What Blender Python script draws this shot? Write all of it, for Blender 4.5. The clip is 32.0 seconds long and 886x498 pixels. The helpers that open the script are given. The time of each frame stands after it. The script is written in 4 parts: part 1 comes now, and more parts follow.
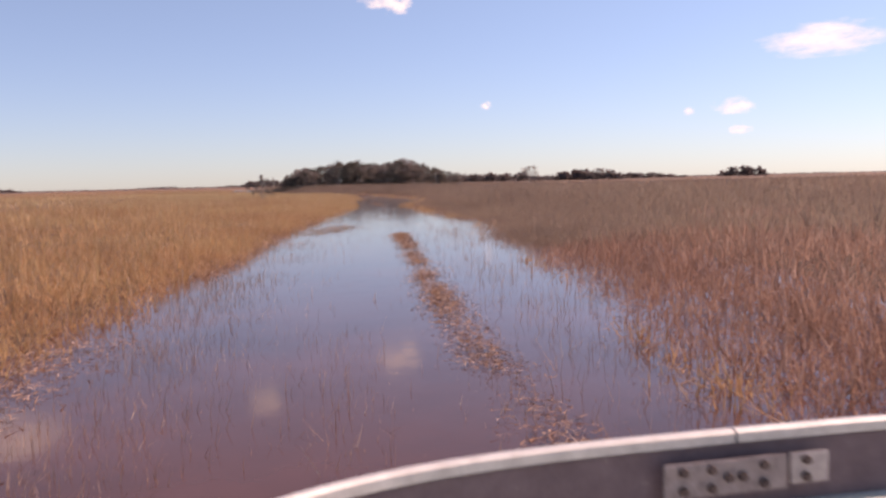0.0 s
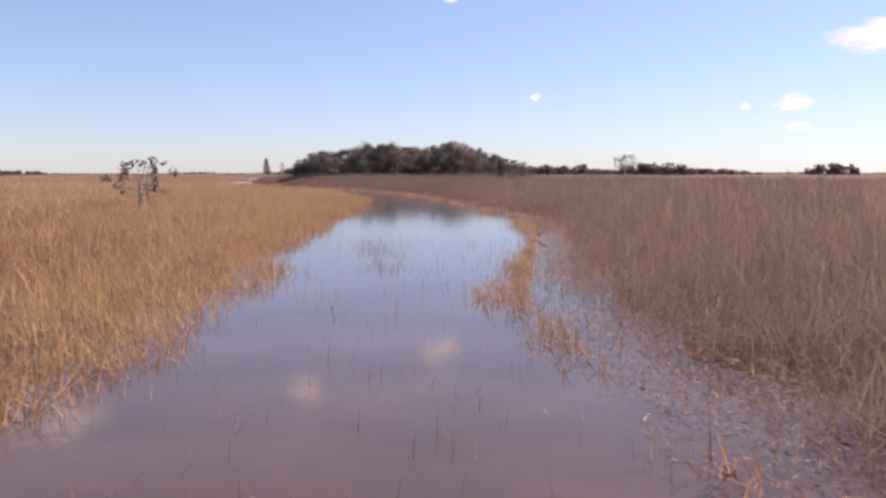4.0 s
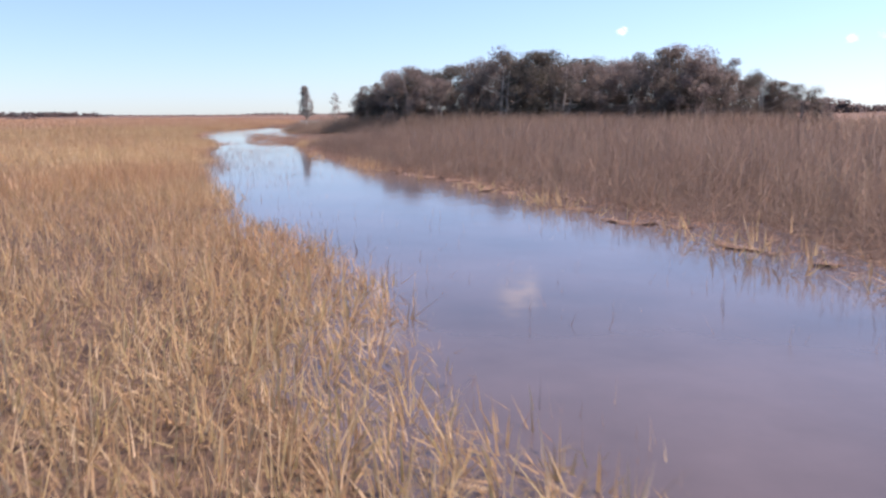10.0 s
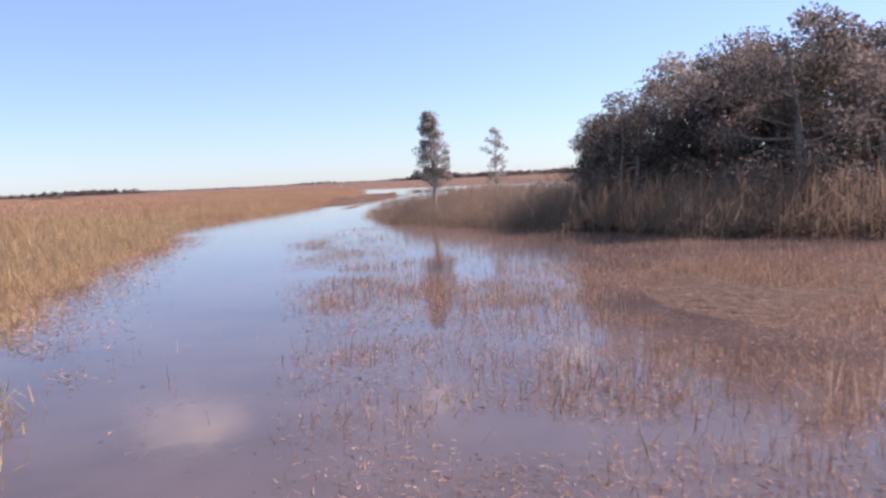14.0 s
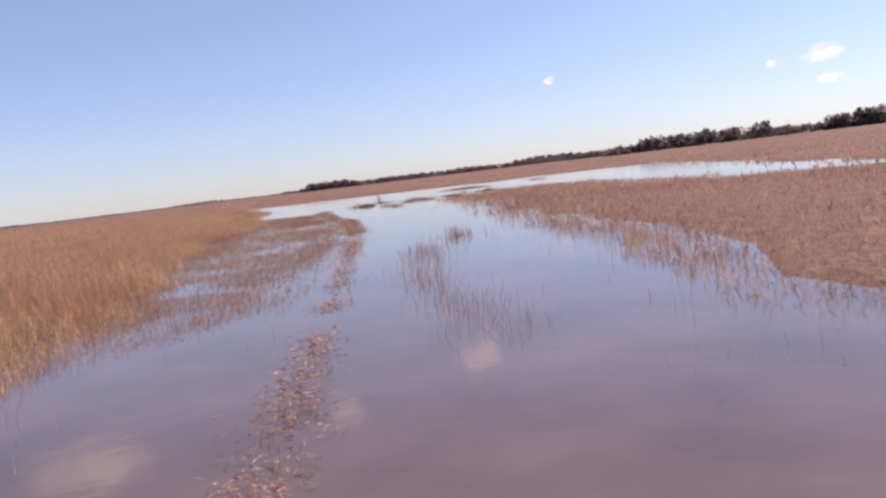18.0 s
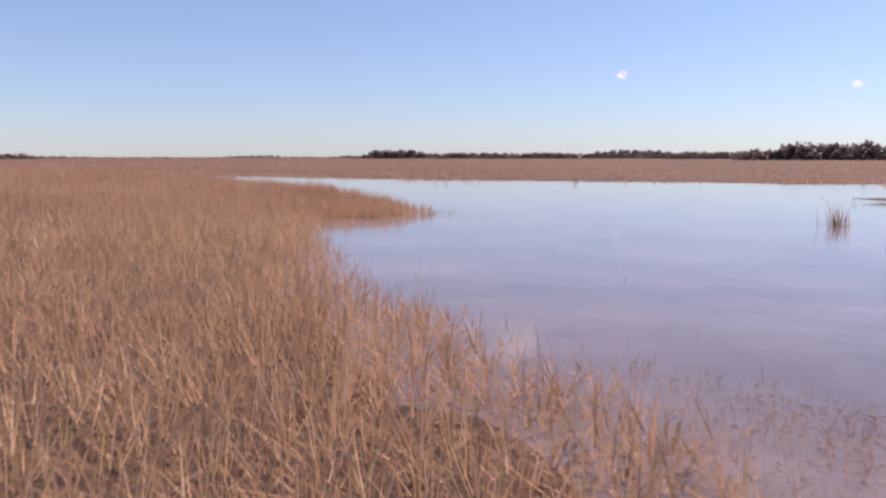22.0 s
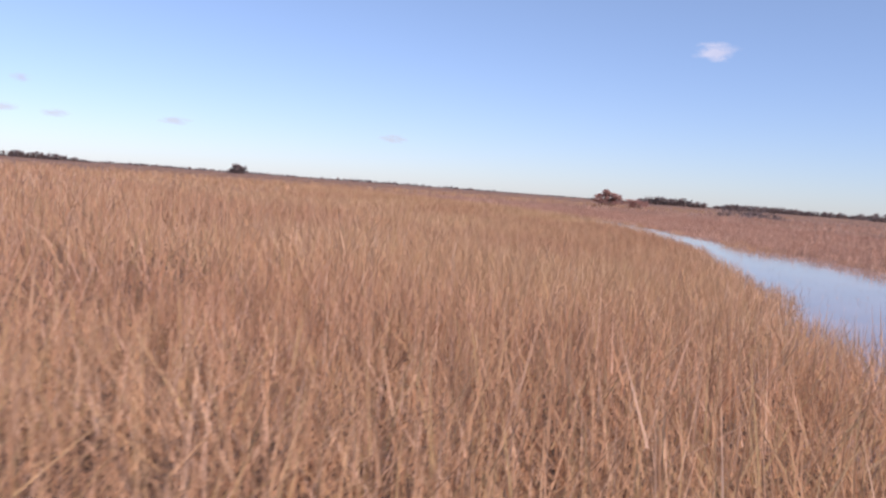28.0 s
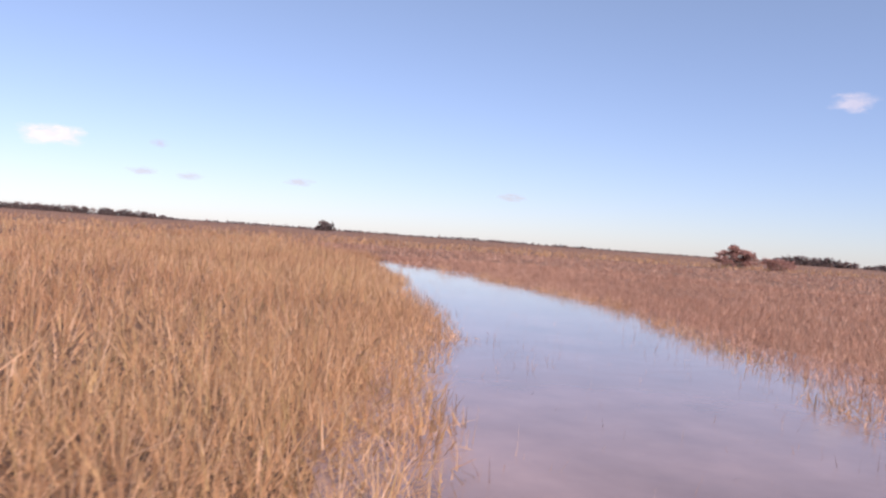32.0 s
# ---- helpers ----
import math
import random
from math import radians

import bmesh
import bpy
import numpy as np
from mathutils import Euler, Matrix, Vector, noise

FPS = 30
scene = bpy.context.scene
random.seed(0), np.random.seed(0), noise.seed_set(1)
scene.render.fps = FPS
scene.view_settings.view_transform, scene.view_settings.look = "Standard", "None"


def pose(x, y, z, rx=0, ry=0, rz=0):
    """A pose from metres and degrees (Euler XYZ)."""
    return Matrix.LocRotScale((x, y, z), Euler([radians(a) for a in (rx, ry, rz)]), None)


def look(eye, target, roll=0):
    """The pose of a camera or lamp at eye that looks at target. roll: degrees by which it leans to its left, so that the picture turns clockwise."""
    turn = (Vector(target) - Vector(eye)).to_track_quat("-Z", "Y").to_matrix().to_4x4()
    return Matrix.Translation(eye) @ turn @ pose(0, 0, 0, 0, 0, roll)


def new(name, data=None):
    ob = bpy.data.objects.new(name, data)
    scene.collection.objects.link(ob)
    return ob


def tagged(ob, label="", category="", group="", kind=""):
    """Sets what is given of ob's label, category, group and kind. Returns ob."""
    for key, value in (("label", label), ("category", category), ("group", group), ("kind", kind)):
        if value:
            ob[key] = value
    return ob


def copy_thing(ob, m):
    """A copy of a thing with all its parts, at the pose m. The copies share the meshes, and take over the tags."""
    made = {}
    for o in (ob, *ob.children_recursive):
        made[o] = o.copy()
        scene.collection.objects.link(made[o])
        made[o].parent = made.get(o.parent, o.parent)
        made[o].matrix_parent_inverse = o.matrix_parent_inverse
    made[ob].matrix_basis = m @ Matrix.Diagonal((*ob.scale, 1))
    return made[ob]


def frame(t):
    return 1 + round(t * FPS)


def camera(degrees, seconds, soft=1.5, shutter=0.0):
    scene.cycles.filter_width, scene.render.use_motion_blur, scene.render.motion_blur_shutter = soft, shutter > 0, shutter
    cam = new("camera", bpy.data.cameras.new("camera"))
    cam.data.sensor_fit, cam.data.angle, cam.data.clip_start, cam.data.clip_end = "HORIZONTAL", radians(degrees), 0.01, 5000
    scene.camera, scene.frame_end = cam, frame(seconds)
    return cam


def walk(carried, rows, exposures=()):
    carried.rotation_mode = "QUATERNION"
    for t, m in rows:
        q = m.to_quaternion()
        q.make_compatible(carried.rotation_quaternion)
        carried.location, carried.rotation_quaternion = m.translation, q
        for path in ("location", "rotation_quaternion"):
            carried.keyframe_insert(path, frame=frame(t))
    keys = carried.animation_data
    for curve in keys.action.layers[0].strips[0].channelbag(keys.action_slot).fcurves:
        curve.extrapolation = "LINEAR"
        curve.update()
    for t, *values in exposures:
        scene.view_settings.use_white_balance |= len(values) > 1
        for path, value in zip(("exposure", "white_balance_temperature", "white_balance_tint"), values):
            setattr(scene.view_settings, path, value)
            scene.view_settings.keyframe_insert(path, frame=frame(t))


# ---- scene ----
# camera and its way: seconds, place, and the turn as yaw, pitch and roll in degrees
cam = camera(55.96, 32.0, soft=2.6, shutter=0.07)
WAY = [
    (0, 0.44, 7.85, 1.65, -8.89, -4.63, -1.38),
    (0.5, 0.79, 14.23, 1.65, -8.81, -3.98, -0.53),
    (1, 1.42, 20.49, 1.65, -8.39, -3.26, -1.80),
    (1.5, 2.07, 26.64, 1.65, -7.65, -4.74, -0.52),
    (2, 2.54, 32.67, 1.65, -8.00, -5.05, 0.14),
    (2.5, 3.20, 38.53, 1.65, -8.42, -5.06, -0.71),
    (4.5, 5.39, 60.67, 1.66, -5.50, -5.44, 0.18),
    (5, 5.68, 65.89, 1.65, -6.40, -5.83, 0.98),
    (5.5, 6.07, 71.26, 1.64, -8.68, -5.84, 2.76),
    (6, 6.41, 77.67, 1.65, -7.67, -5.80, 3.85),
    (6.5, 6.43, 83.59, 1.65, -7.19, -9.06, 4.49),
    (7, 6.43, 89.43, 1.65, -2.78, -9.14, 6.08),
    (7.5, 6.32, 95.46, 1.65, -2.89, -11.00, 6.49),
    (8, 5.74, 101.54, 1.65, -2.51, -8.11, 6.11),
    (8.5, 4.94, 107.38, 1.65, 4.20, -5.16, 4.58),
    (9, 4.21, 113.35, 1.65, 3.75, -5.32, 0.77),
    (9.5, 2.70, 119.68, 1.65, 1.42, -8.46, 0.87),
    (10, 1.28, 126.27, 1.65, -0.50, -9.26, -0.38),
    (10.5, -0.09, 132.12, 1.66, -0.84, -8.88, 1.61),
    (11, -0.60, 136.74, 1.66, 1.00, -6.15, 5.40),
    (11.2, -1.23, 138.82, 1.65, -1.26, -3.79, 5.18),
    (11.4, -2.00, 141.02, 1.65, 0.37, -3.98, 5.14),
    (11.5, -2.40, 142.15, 1.65, 1.24, -2.64, 2.74),
    (11.6, -2.79, 143.31, 1.65, 0.15, -0.73, -0.23),
    (11.8, -3.54, 145.68, 1.65, 2.26, 1.29, -1.11),
    (12, -4.18, 148.13, 1.65, 4.59, -0.15, 0.42),
    (12.2, -4.62, 150.69, 1.65, 4.82, -3.06, 0.80),
    (12.5, -5.14, 154.57, 1.65, 4.59, -5.87, 1.34),
    (13, -6.47, 160.60, 1.65, 4.52, -4.92, 0.22),
    (13.5, -7.96, 166.53, 1.64, 2.52, -4.99, -0.88),
    (14, -8.93, 172.44, 1.65, 2.60, -4.90, -2.68),
    (14.5, -10.43, 177.56, 1.62, 1.30, -4.82, -1.44),
    (15, -11.92, 183.76, 1.64, 1.68, -3.82, -2.82),
    (15.5, -13.08, 189.78, 1.65, 2.36, -4.73, -1.84),
    (17.5, -14.96, 213.42, 1.66, -3.72, -5.10, -6.72),
    (18, -16.36, 219.52, 1.66, -4.53, -5.11, -6.95),
    (18.5, -17.55, 225.74, 1.66, -5.36, -5.58, -6.80),
    (19, -18.66, 231.66, 1.65, -4.10, -5.25, -5.13),
    (19.5, -19.90, 238.18, 1.64, -3.64, -5.40, -3.74),
    (20, -21.02, 244.63, 1.64, -4.81, -6.97, -3.04),
    (20.5, -22.20, 250.63, 1.64, -5.65, -6.98, -2.49),
    (21, -23.36, 257.30, 1.65, -3.38, -6.38, -1.36),
    (21.5, -24.80, 264.21, 1.65, -2.63, -6.96, -0.79),
    (22, -25.54, 270.72, 1.65, -1.35, -6.29, -0.01),
    (22.2, -25.77, 273.29, 1.65, -1.37, -3.13, -1.15),
    (22.4, -25.99, 275.83, 1.65, -1.82, -1.12, -3.28),
    (22.6, -26.21, 278.36, 1.65, -1.35, -1.13, -3.48),
    (22.8, -26.46, 280.88, 1.65, -1.71, -0.07, -6.93),
    (22.9, -26.65, 283.5, 1.65, -0.5, -0.9, -7.8),
    (23, -27.0, 287.1, 1.65, 10.40, -3.15, -8.31),
    (23.2, -27.25, 287.9, 1.65, 13.44, -0.72, -8.20),
    (23.4, -27.55, 288.9, 1.65, 16.38, -0.07, -7.03),
    (23.5, -27.77, 289.55, 1.65, 17.15, -0.09, -7.06),
    (23.6, -28.04, 290.77, 1.65, 17.74, 0.85, -6.73),
    (23.8, -28.65, 293.17, 1.65, 19.12, 1.09, -6.13),
    (24, -29.36, 295.54, 1.65, 21.94, 0.09, -3.83),
    (24.4, -31.09, 300.14, 1.65, 22.60, 1.91, -4.02),
    (24.5, -31.57, 301.27, 1.65, 24.05, 1.13, -2.64),
    (24.8, -33.16, 304.60, 1.65, 30.03, -0.43, -0.88),
    (25, -34.31, 306.77, 1.65, 29.90, 0.94, -2.12),
    (25.2, -35.53, 308.93, 1.65, 32.11, 1.26, -0.80),
    (25.5, -37.48, 312.11, 1.65, 36.37, 0.99, -1.06),
    (27.5, -53.76, 331.97, 1.65, 58.70, -4.74, 4.37),
    (28, -57.89, 337.47, 1.65, 58.57, -4.23, 4.25),
    (28.5, -61.88, 342.87, 1.65, 55.49, -4.65, 3.02),
    (29, -66.48, 347.42, 1.65, 53.38, -3.68, 1.08),
    (29.5, -71.63, 351.22, 1.65, 54.64, 1.95, 1.91),
    (30, -76.54, 355.21, 1.65, 65.01, 0.67, 1.25),
    (30.5, -81.09, 359.53, 1.65, 67.96, 0.20, 1.29),
    (31, -85.67, 363.70, 1.65, 69.80, -0.35, 2.24),
    (31.5, -90.37, 367.68, 1.65, 66.64, -0.90, 3.04),
    (32, -95.06, 371.63, 1.65, 67.13, -0.78, 4.11),
]
walk(cam, [(t, pose(x, y, z, 90 + pitch, 0, yaw) @ pose(0, 0, 0, 0, 0, roll)) for t, x, y, z, yaw, pitch, roll in WAY],
     [(0.0, 0.27, 8400, 45), (2.5, 0.38, 8200, 44), (5.0, 0.4, 7700, 42), (6.0, 0.42, 7550, 41), (7.0, 0.6, 7450, 40), (8.0, 0.52, 7250, 37), (9.0, 0.42, 7000, 35), (10.0, 0.64, 7100, 36), (11.0, 0.66, 7050, 36), (12.0, 0.45, 6850, 35), (13.0, 0.6, 7150, 38), (14.0, 0.6, 7200, 38), (15.0, 0.6, 7350, 39), (18.0, 0.32, 7800, 44), (21.0, 0.28, 7600, 42),
      (23.0, 0.15, 7500, 38), (24.0, 0.3, 7400, 35), (25.0, 0.35, 7300, 34), (28.0, 0.22, 7200, 39), (32.0, 0.28, 7700, 42)])

# ---- world and sun ----
SUN_RIGHT, SUN_UP = radians(75), radians(43)   # from +y towards +x, and above the horizon
world = bpy.data.worlds.new("world")
scene.world = world
world.use_nodes = True
wn = world.node_tree
wn.nodes.clear()
w_out = wn.nodes.new("ShaderNodeOutputWorld")
w_bg = wn.nodes.new("ShaderNodeBackground")
w_sky = wn.nodes.new("ShaderNodeTexSky")
w_sky.sky_type = "NISHITA"
w_sky.sun_disc = False
w_sky.sun_elevation = SUN_UP
w_sky.sun_rotation = SUN_RIGHT
w_sky.air_density = 1.0
w_sky.dust_density = 0.1
w_sky.ozone_density = 3.5
w_bg.inputs["Strength"].default_value = 0.14
# a clear winter haze: cooler and thinner towards the horizon
w_co = wn.nodes.new("ShaderNodeTexCoord")
w_sep = wn.nodes.new("ShaderNodeSeparateXYZ")
w_ramp = wn.nodes.new("ShaderNodeValToRGB")
w_mix = wn.nodes.new("ShaderNodeMix")
w_mix.data_type, w_mix.blend_type = "RGBA", "MULTIPLY"
w_mix.inputs[0].default_value = 1.0
w_ramp.color_ramp.elements[0].position, w_ramp.color_ramp.elements[0].color = 0.0, (0.46, 0.66, 0.90, 1)
w_ramp.color_ramp.elements[1].position, w_ramp.color_ramp.elements[1].color = 0.45, (0.91, 1.055, 0.93, 1)
wn.links.new(w_co.outputs["Generated"], w_sep.inputs[0])
wn.links.new(w_sep.outputs["Z"], w_ramp.inputs["Fac"])
wn.links.new(w_sky.outputs["Color"], w_mix.inputs[6])
wn.links.new(w_ramp.outputs["Color"], w_mix.inputs[7])
wn.links.new(w_mix.outputs[2], w_bg.inputs["Color"])
wn.links.new(w_bg.outputs["Background"], w_out.inputs["Surface"])

sun_data = bpy.data.lights.new("sun", "SUN")
sun_data.energy = 5.0
sun_data.angle = radians(0.6)
sun_data.color = (1.0, 0.93, 0.84)
sun = new("sun", sun_data)
toward = Vector((math.sin(SUN_RIGHT) * math.cos(SUN_UP), math.cos(SUN_RIGHT) * math.cos(SUN_UP), math.sin(SUN_UP)))
sun.matrix_world = look(toward * 50, (0, 0, 0))


# ---- materials ----
def material(name):
    m = bpy.data.materials.new(name)
    m.use_nodes = True
    t = m.node_tree
    t.nodes.clear()
    out = t.nodes.new("ShaderNodeOutputMaterial")
    return m, t, out


def ramp(t, stops, source):
    r = t.nodes.new("ShaderNodeValToRGB")
    e = r.color_ramp.elements
    while len(e) < len(stops):
        e.new(0.5)
    for k, (at, col) in zip(e, stops):
        k.position, k.color = at, (*col, 1)
    t.links.new(source, r.inputs["Fac"])
    return r.outputs["Color"]


def noise_at(t, scale, detail=4.0, rough=0.6, vector=None):
    n = t.nodes.new("ShaderNodeTexNoise")
    n.inputs["Scale"].default_value = scale
    n.inputs["Detail"].default_value = detail
    n.inputs["Roughness"].default_value = rough
    if vector is None:
        vector = t.nodes.new("ShaderNodeNewGeometry").outputs["Position"]
    t.links.new(vector, n.inputs["Vector"])
    return n.outputs["Fac"]


def mixed(t, fac, a, b, kind="MIX"):
    m = t.nodes.new("ShaderNodeMix")
    m.data_type = "RGBA"
    m.blend_type = kind
    for value, socket in ((fac, m.inputs[0]), (a, m.inputs[6]), (b, m.inputs[7])):
        if isinstance(value, (int, float)):
            socket.default_value = value
        elif isinstance(value, tuple):
            socket.default_value = (*value, 1)
        else:
            t.links.new(value, socket)
    return m.outputs[2]


def bumped(t, height, strength, distance):
    b = t.nodes.new("ShaderNodeBump")
    b.inputs["Strength"].default_value = strength
    b.inputs["Distance"].default_value = distance
    t.links.new(height, b.inputs["Height"])
    return b.outputs["Normal"]


def surface(name, colour, roughness=0.8, metallic=0.0, relief=None):
    """colour is called with the node tree and gives a colour socket or a tuple; relief: scale, strength, distance."""
    m, t, out = material(name)
    p = t.nodes.new("ShaderNodeBsdfPrincipled")
    c = colour(t)
    if isinstance(c, tuple):
        p.inputs["Base Color"].default_value = (*c, 1)
    else:
        t.links.new(c, p.inputs["Base Color"])
    p.inputs["Roughness"].default_value = roughness
    p.inputs["Metallic"].default_value = metallic
    if relief:
        t.links.new(bumped(t, noise_at(t, relief[0]), relief[1], relief[2]), p.inputs["Normal"])
    t.links.new(p.outputs["BSDF"], out.inputs["Surface"])
    return m


def blade_material(name, stops, patch, patch_scale=0.12, through_light=0.35, each=None, along=None):
    """Thin leaves: each blade takes its own colour, and wide patches shift the tone."""
    m, t, out = material(name)
    isl = t.nodes.new("ShaderNodeNewGeometry").outputs["Random Per Island"]
    own = ramp(t, stops, isl)
    wide = ramp(t, patch, noise_at(t, patch_scale, 3.0))
    col = mixed(t, 1.0, own, wide, "MULTIPLY")
    if each:
        col = mixed(t, 1.0, col, ramp(t, each, t.nodes.new("ShaderNodeObjectInfo").outputs["Random"]), "MULTIPLY")
    if along:
        # the stand's tone changes along the waterway
        sep = t.nodes.new("ShaderNodeSeparateXYZ")
        t.links.new(t.nodes.new("ShaderNodeNewGeometry").outputs["Position"], sep.inputs[0])
        part_way = t.nodes.new("ShaderNodeMath")
        part_way.operation, part_way.inputs[1].default_value = "MULTIPLY", 0.0025
        t.links.new(sep.outputs["Y"], part_way.inputs[0])
        col = mixed(t, 1.0, col, ramp(t, along, part_way.outputs[0]), "MULTIPLY")
    d = t.nodes.new("ShaderNodeBsdfDiffuse")
    tr = t.nodes.new("ShaderNodeBsdfTranslucent")
    mx = t.nodes.new("ShaderNodeMixShader")
    mx.inputs[0].default_value = through_light
    t.links.new(col, d.inputs["Color"])
    t.links.new(col, tr.inputs["Color"])
    t.links.new(d.outputs[0], mx.inputs[1])
    t.links.new(tr.outputs[0], mx.inputs[2])
    t.links.new(mx.outputs[0], out.inputs["Surface"])
    return m


M_SAW = blade_material("sawgrass", [(0.0, (0.36, 0.225, 0.15)), (0.2, (0.46, 0.295, 0.19)), (0.5, (0.59, 0.395, 0.26)), (0.72, (0.50, 0.385, 0.22)), (0.85, (0.62, 0.44, 0.315)), (1.0, (0.71, 0.54, 0.42))],
                       [(0.3, (0.84, 0.72, 0.70)), (0.5, (0.96, 0.91, 0.88)), (0.7, (1.0, 1.0, 0.95))], through_light=0.42,
                       along=[(0.05, (1.0, 0.95, 0.80)), (0.2, (0.97, 1.0, 0.90)), (0.32, (0.97, 1.07, 0.98)), (0.41, (1.1, 1.17, 1.06)), (0.44, (0.97, 1.05, 0.95)), (0.52, (0.96, 1.05, 0.94)), (0.6, (0.98, 0.98, 0.97)), (0.7, (1.02, 1.02, 1.01)), (0.82, (1.04, 1.03, 1.05)), (0.94, (1.06, 1.06, 0.98))])
M_SEDGE = blade_material("sedge", [(0.0, (0.25, 0.155, 0.12)), (0.4, (0.40, 0.265, 0.20)), (0.8, (0.51, 0.355, 0.275)), (1.0, (0.68, 0.52, 0.42))],
                         [(0.3, (0.82, 0.74, 0.70)), (0.7, (1.0, 0.98, 0.92))], through_light=0.42, along=[(0.05, (0.94, 0.9, 0.93)), (0.5, (1.0, 1.0, 1.0)), (0.62, (1.08, 1.08, 1.1)), (0.85, (1.25, 1.22, 1.24))])
M_RUSH = blade_material("rush", [(0.0, (0.245, 0.19, 0.155)), (0.35, (0.325, 0.26, 0.205)), (0.7, (0.39, 0.32, 0.255)), (0.9, (0.34, 0.30, 0.215)), (1.0, (0.50, 0.42, 0.35))],
                        [(0.3, (0.75, 0.70, 0.70)), (0.55, (0.95, 0.90, 0.88)), (0.75, (1.0, 0.98, 0.92))], through_light=0.5, along=[(0.24, (1.0, 0.97, 0.97)), (0.32, (0.86, 0.83, 0.85)), (0.44, (0.86, 0.83, 0.85)), (0.5, (1.0, 1.0, 1.0))])
M_WEED = blade_material("weed", [(0.0, (0.19, 0.11, 0.08)), (0.4, (0.37, 0.24, 0.17)), (0.8, (0.52, 0.365, 0.265)), (1.0, (0.72, 0.59, 0.48))],
                        [(0.3, (0.85, 0.8, 0.78)), (0.7, (1.0, 0.98, 0.95))])
M_LITTER = blade_material("litter", [(0.0, (0.19, 0.11, 0.075)), (0.4, (0.38, 0.235, 0.16)), (0.8, (0.48, 0.325, 0.24)), (1.0, (0.62, 0.475, 0.385))],
                          [(0.3, (0.85, 0.8, 0.78)), (0.7, (1.0, 0.98, 0.95))], through_light=0.1)
# lifted and greyed: veiling glare over the trees is put into the leaf colour
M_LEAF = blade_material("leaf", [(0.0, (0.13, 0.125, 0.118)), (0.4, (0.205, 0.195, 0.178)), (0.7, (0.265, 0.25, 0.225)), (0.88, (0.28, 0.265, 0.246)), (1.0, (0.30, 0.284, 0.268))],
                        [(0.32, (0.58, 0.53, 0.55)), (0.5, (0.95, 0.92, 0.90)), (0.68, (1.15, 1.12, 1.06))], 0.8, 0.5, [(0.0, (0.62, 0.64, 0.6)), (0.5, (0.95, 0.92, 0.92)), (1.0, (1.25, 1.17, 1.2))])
# distance haze over the far woods is put into this leaf colour
M_HAZED_LEAF = blade_material("hazed far leaf", [(0.0, (0.13, 0.115, 0.115)), (0.5, (0.21, 0.185, 0.18)), (1.0, (0.34, 0.29, 0.27))],
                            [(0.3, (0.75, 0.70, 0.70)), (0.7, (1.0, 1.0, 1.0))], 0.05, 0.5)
M_LEAF_RED = blade_material("reddish leaf", [(0.0, (0.33, 0.2, 0.17)), (0.5, (0.48, 0.30, 0.26)), (1.0, (0.64, 0.45, 0.39))],
                            [(0.3, (0.8, 0.75, 0.75)), (0.7, (1.0, 1.0, 1.0))], 0.4, 0.5)
M_LEAF_PALE = blade_material("pale leaf", [(0.0, (0.22, 0.21, 0.195)), (0.5, (0.35, 0.335, 0.31)), (1.0, (0.55, 0.53, 0.50))],
                             [(0.3, (0.85, 0.85, 0.82)), (0.7, (1.0, 1.0, 1.0))], 0.6, 0.55)
M_BARK = surface("bark", lambda t: ramp(t, [(0.3, (0.16, 0.13, 0.11)), (0.7, (0.34, 0.30, 0.26))], noise_at(t, 9.0)), 0.9, 0.0, (30.0, 0.6, 0.02))
M_BARK_PALE = surface("pale bark", lambda t: ramp(t, [(0.3, (0.36, 0.32, 0.28)), (0.7, (0.58, 0.54, 0.48))], noise_at(t, 7.0)), 0.9, 0.0, (25.0, 0.5, 0.02))


def ground_colour(t):
    straw = ramp(t, [(0.25, (0.065, 0.04, 0.03)), (0.48, (0.17, 0.108, 0.075)), (0.72, (0.36, 0.235, 0.155))], noise_at(t, 3.5, 8.0, 0.7))
    mud = ramp(t, [(0.25, (0.04, 0.026, 0.02)), (0.5, (0.11, 0.072, 0.05)), (0.75, (0.24, 0.16, 0.108))], noise_at(t, 5.0, 8.0, 0.7))
    grown = t.nodes.new("ShaderNodeAttribute")
    grown.attribute_name = "thatch"
    fine = mixed(t, grown.outputs["Fac"], mud, straw)
    wide = ramp(t, [(0.3, (0.78, 0.70, 0.68)), (0.7, (1.0, 0.96, 0.88))], noise_at(t, 0.03, 4.0))
    return mixed(t, 1.0, fine, wide, "MULTIPLY")


M_GROUND = surface("marsh ground", ground_colour, 0.95, 0.0, (6.0, 0.9, 0.15))


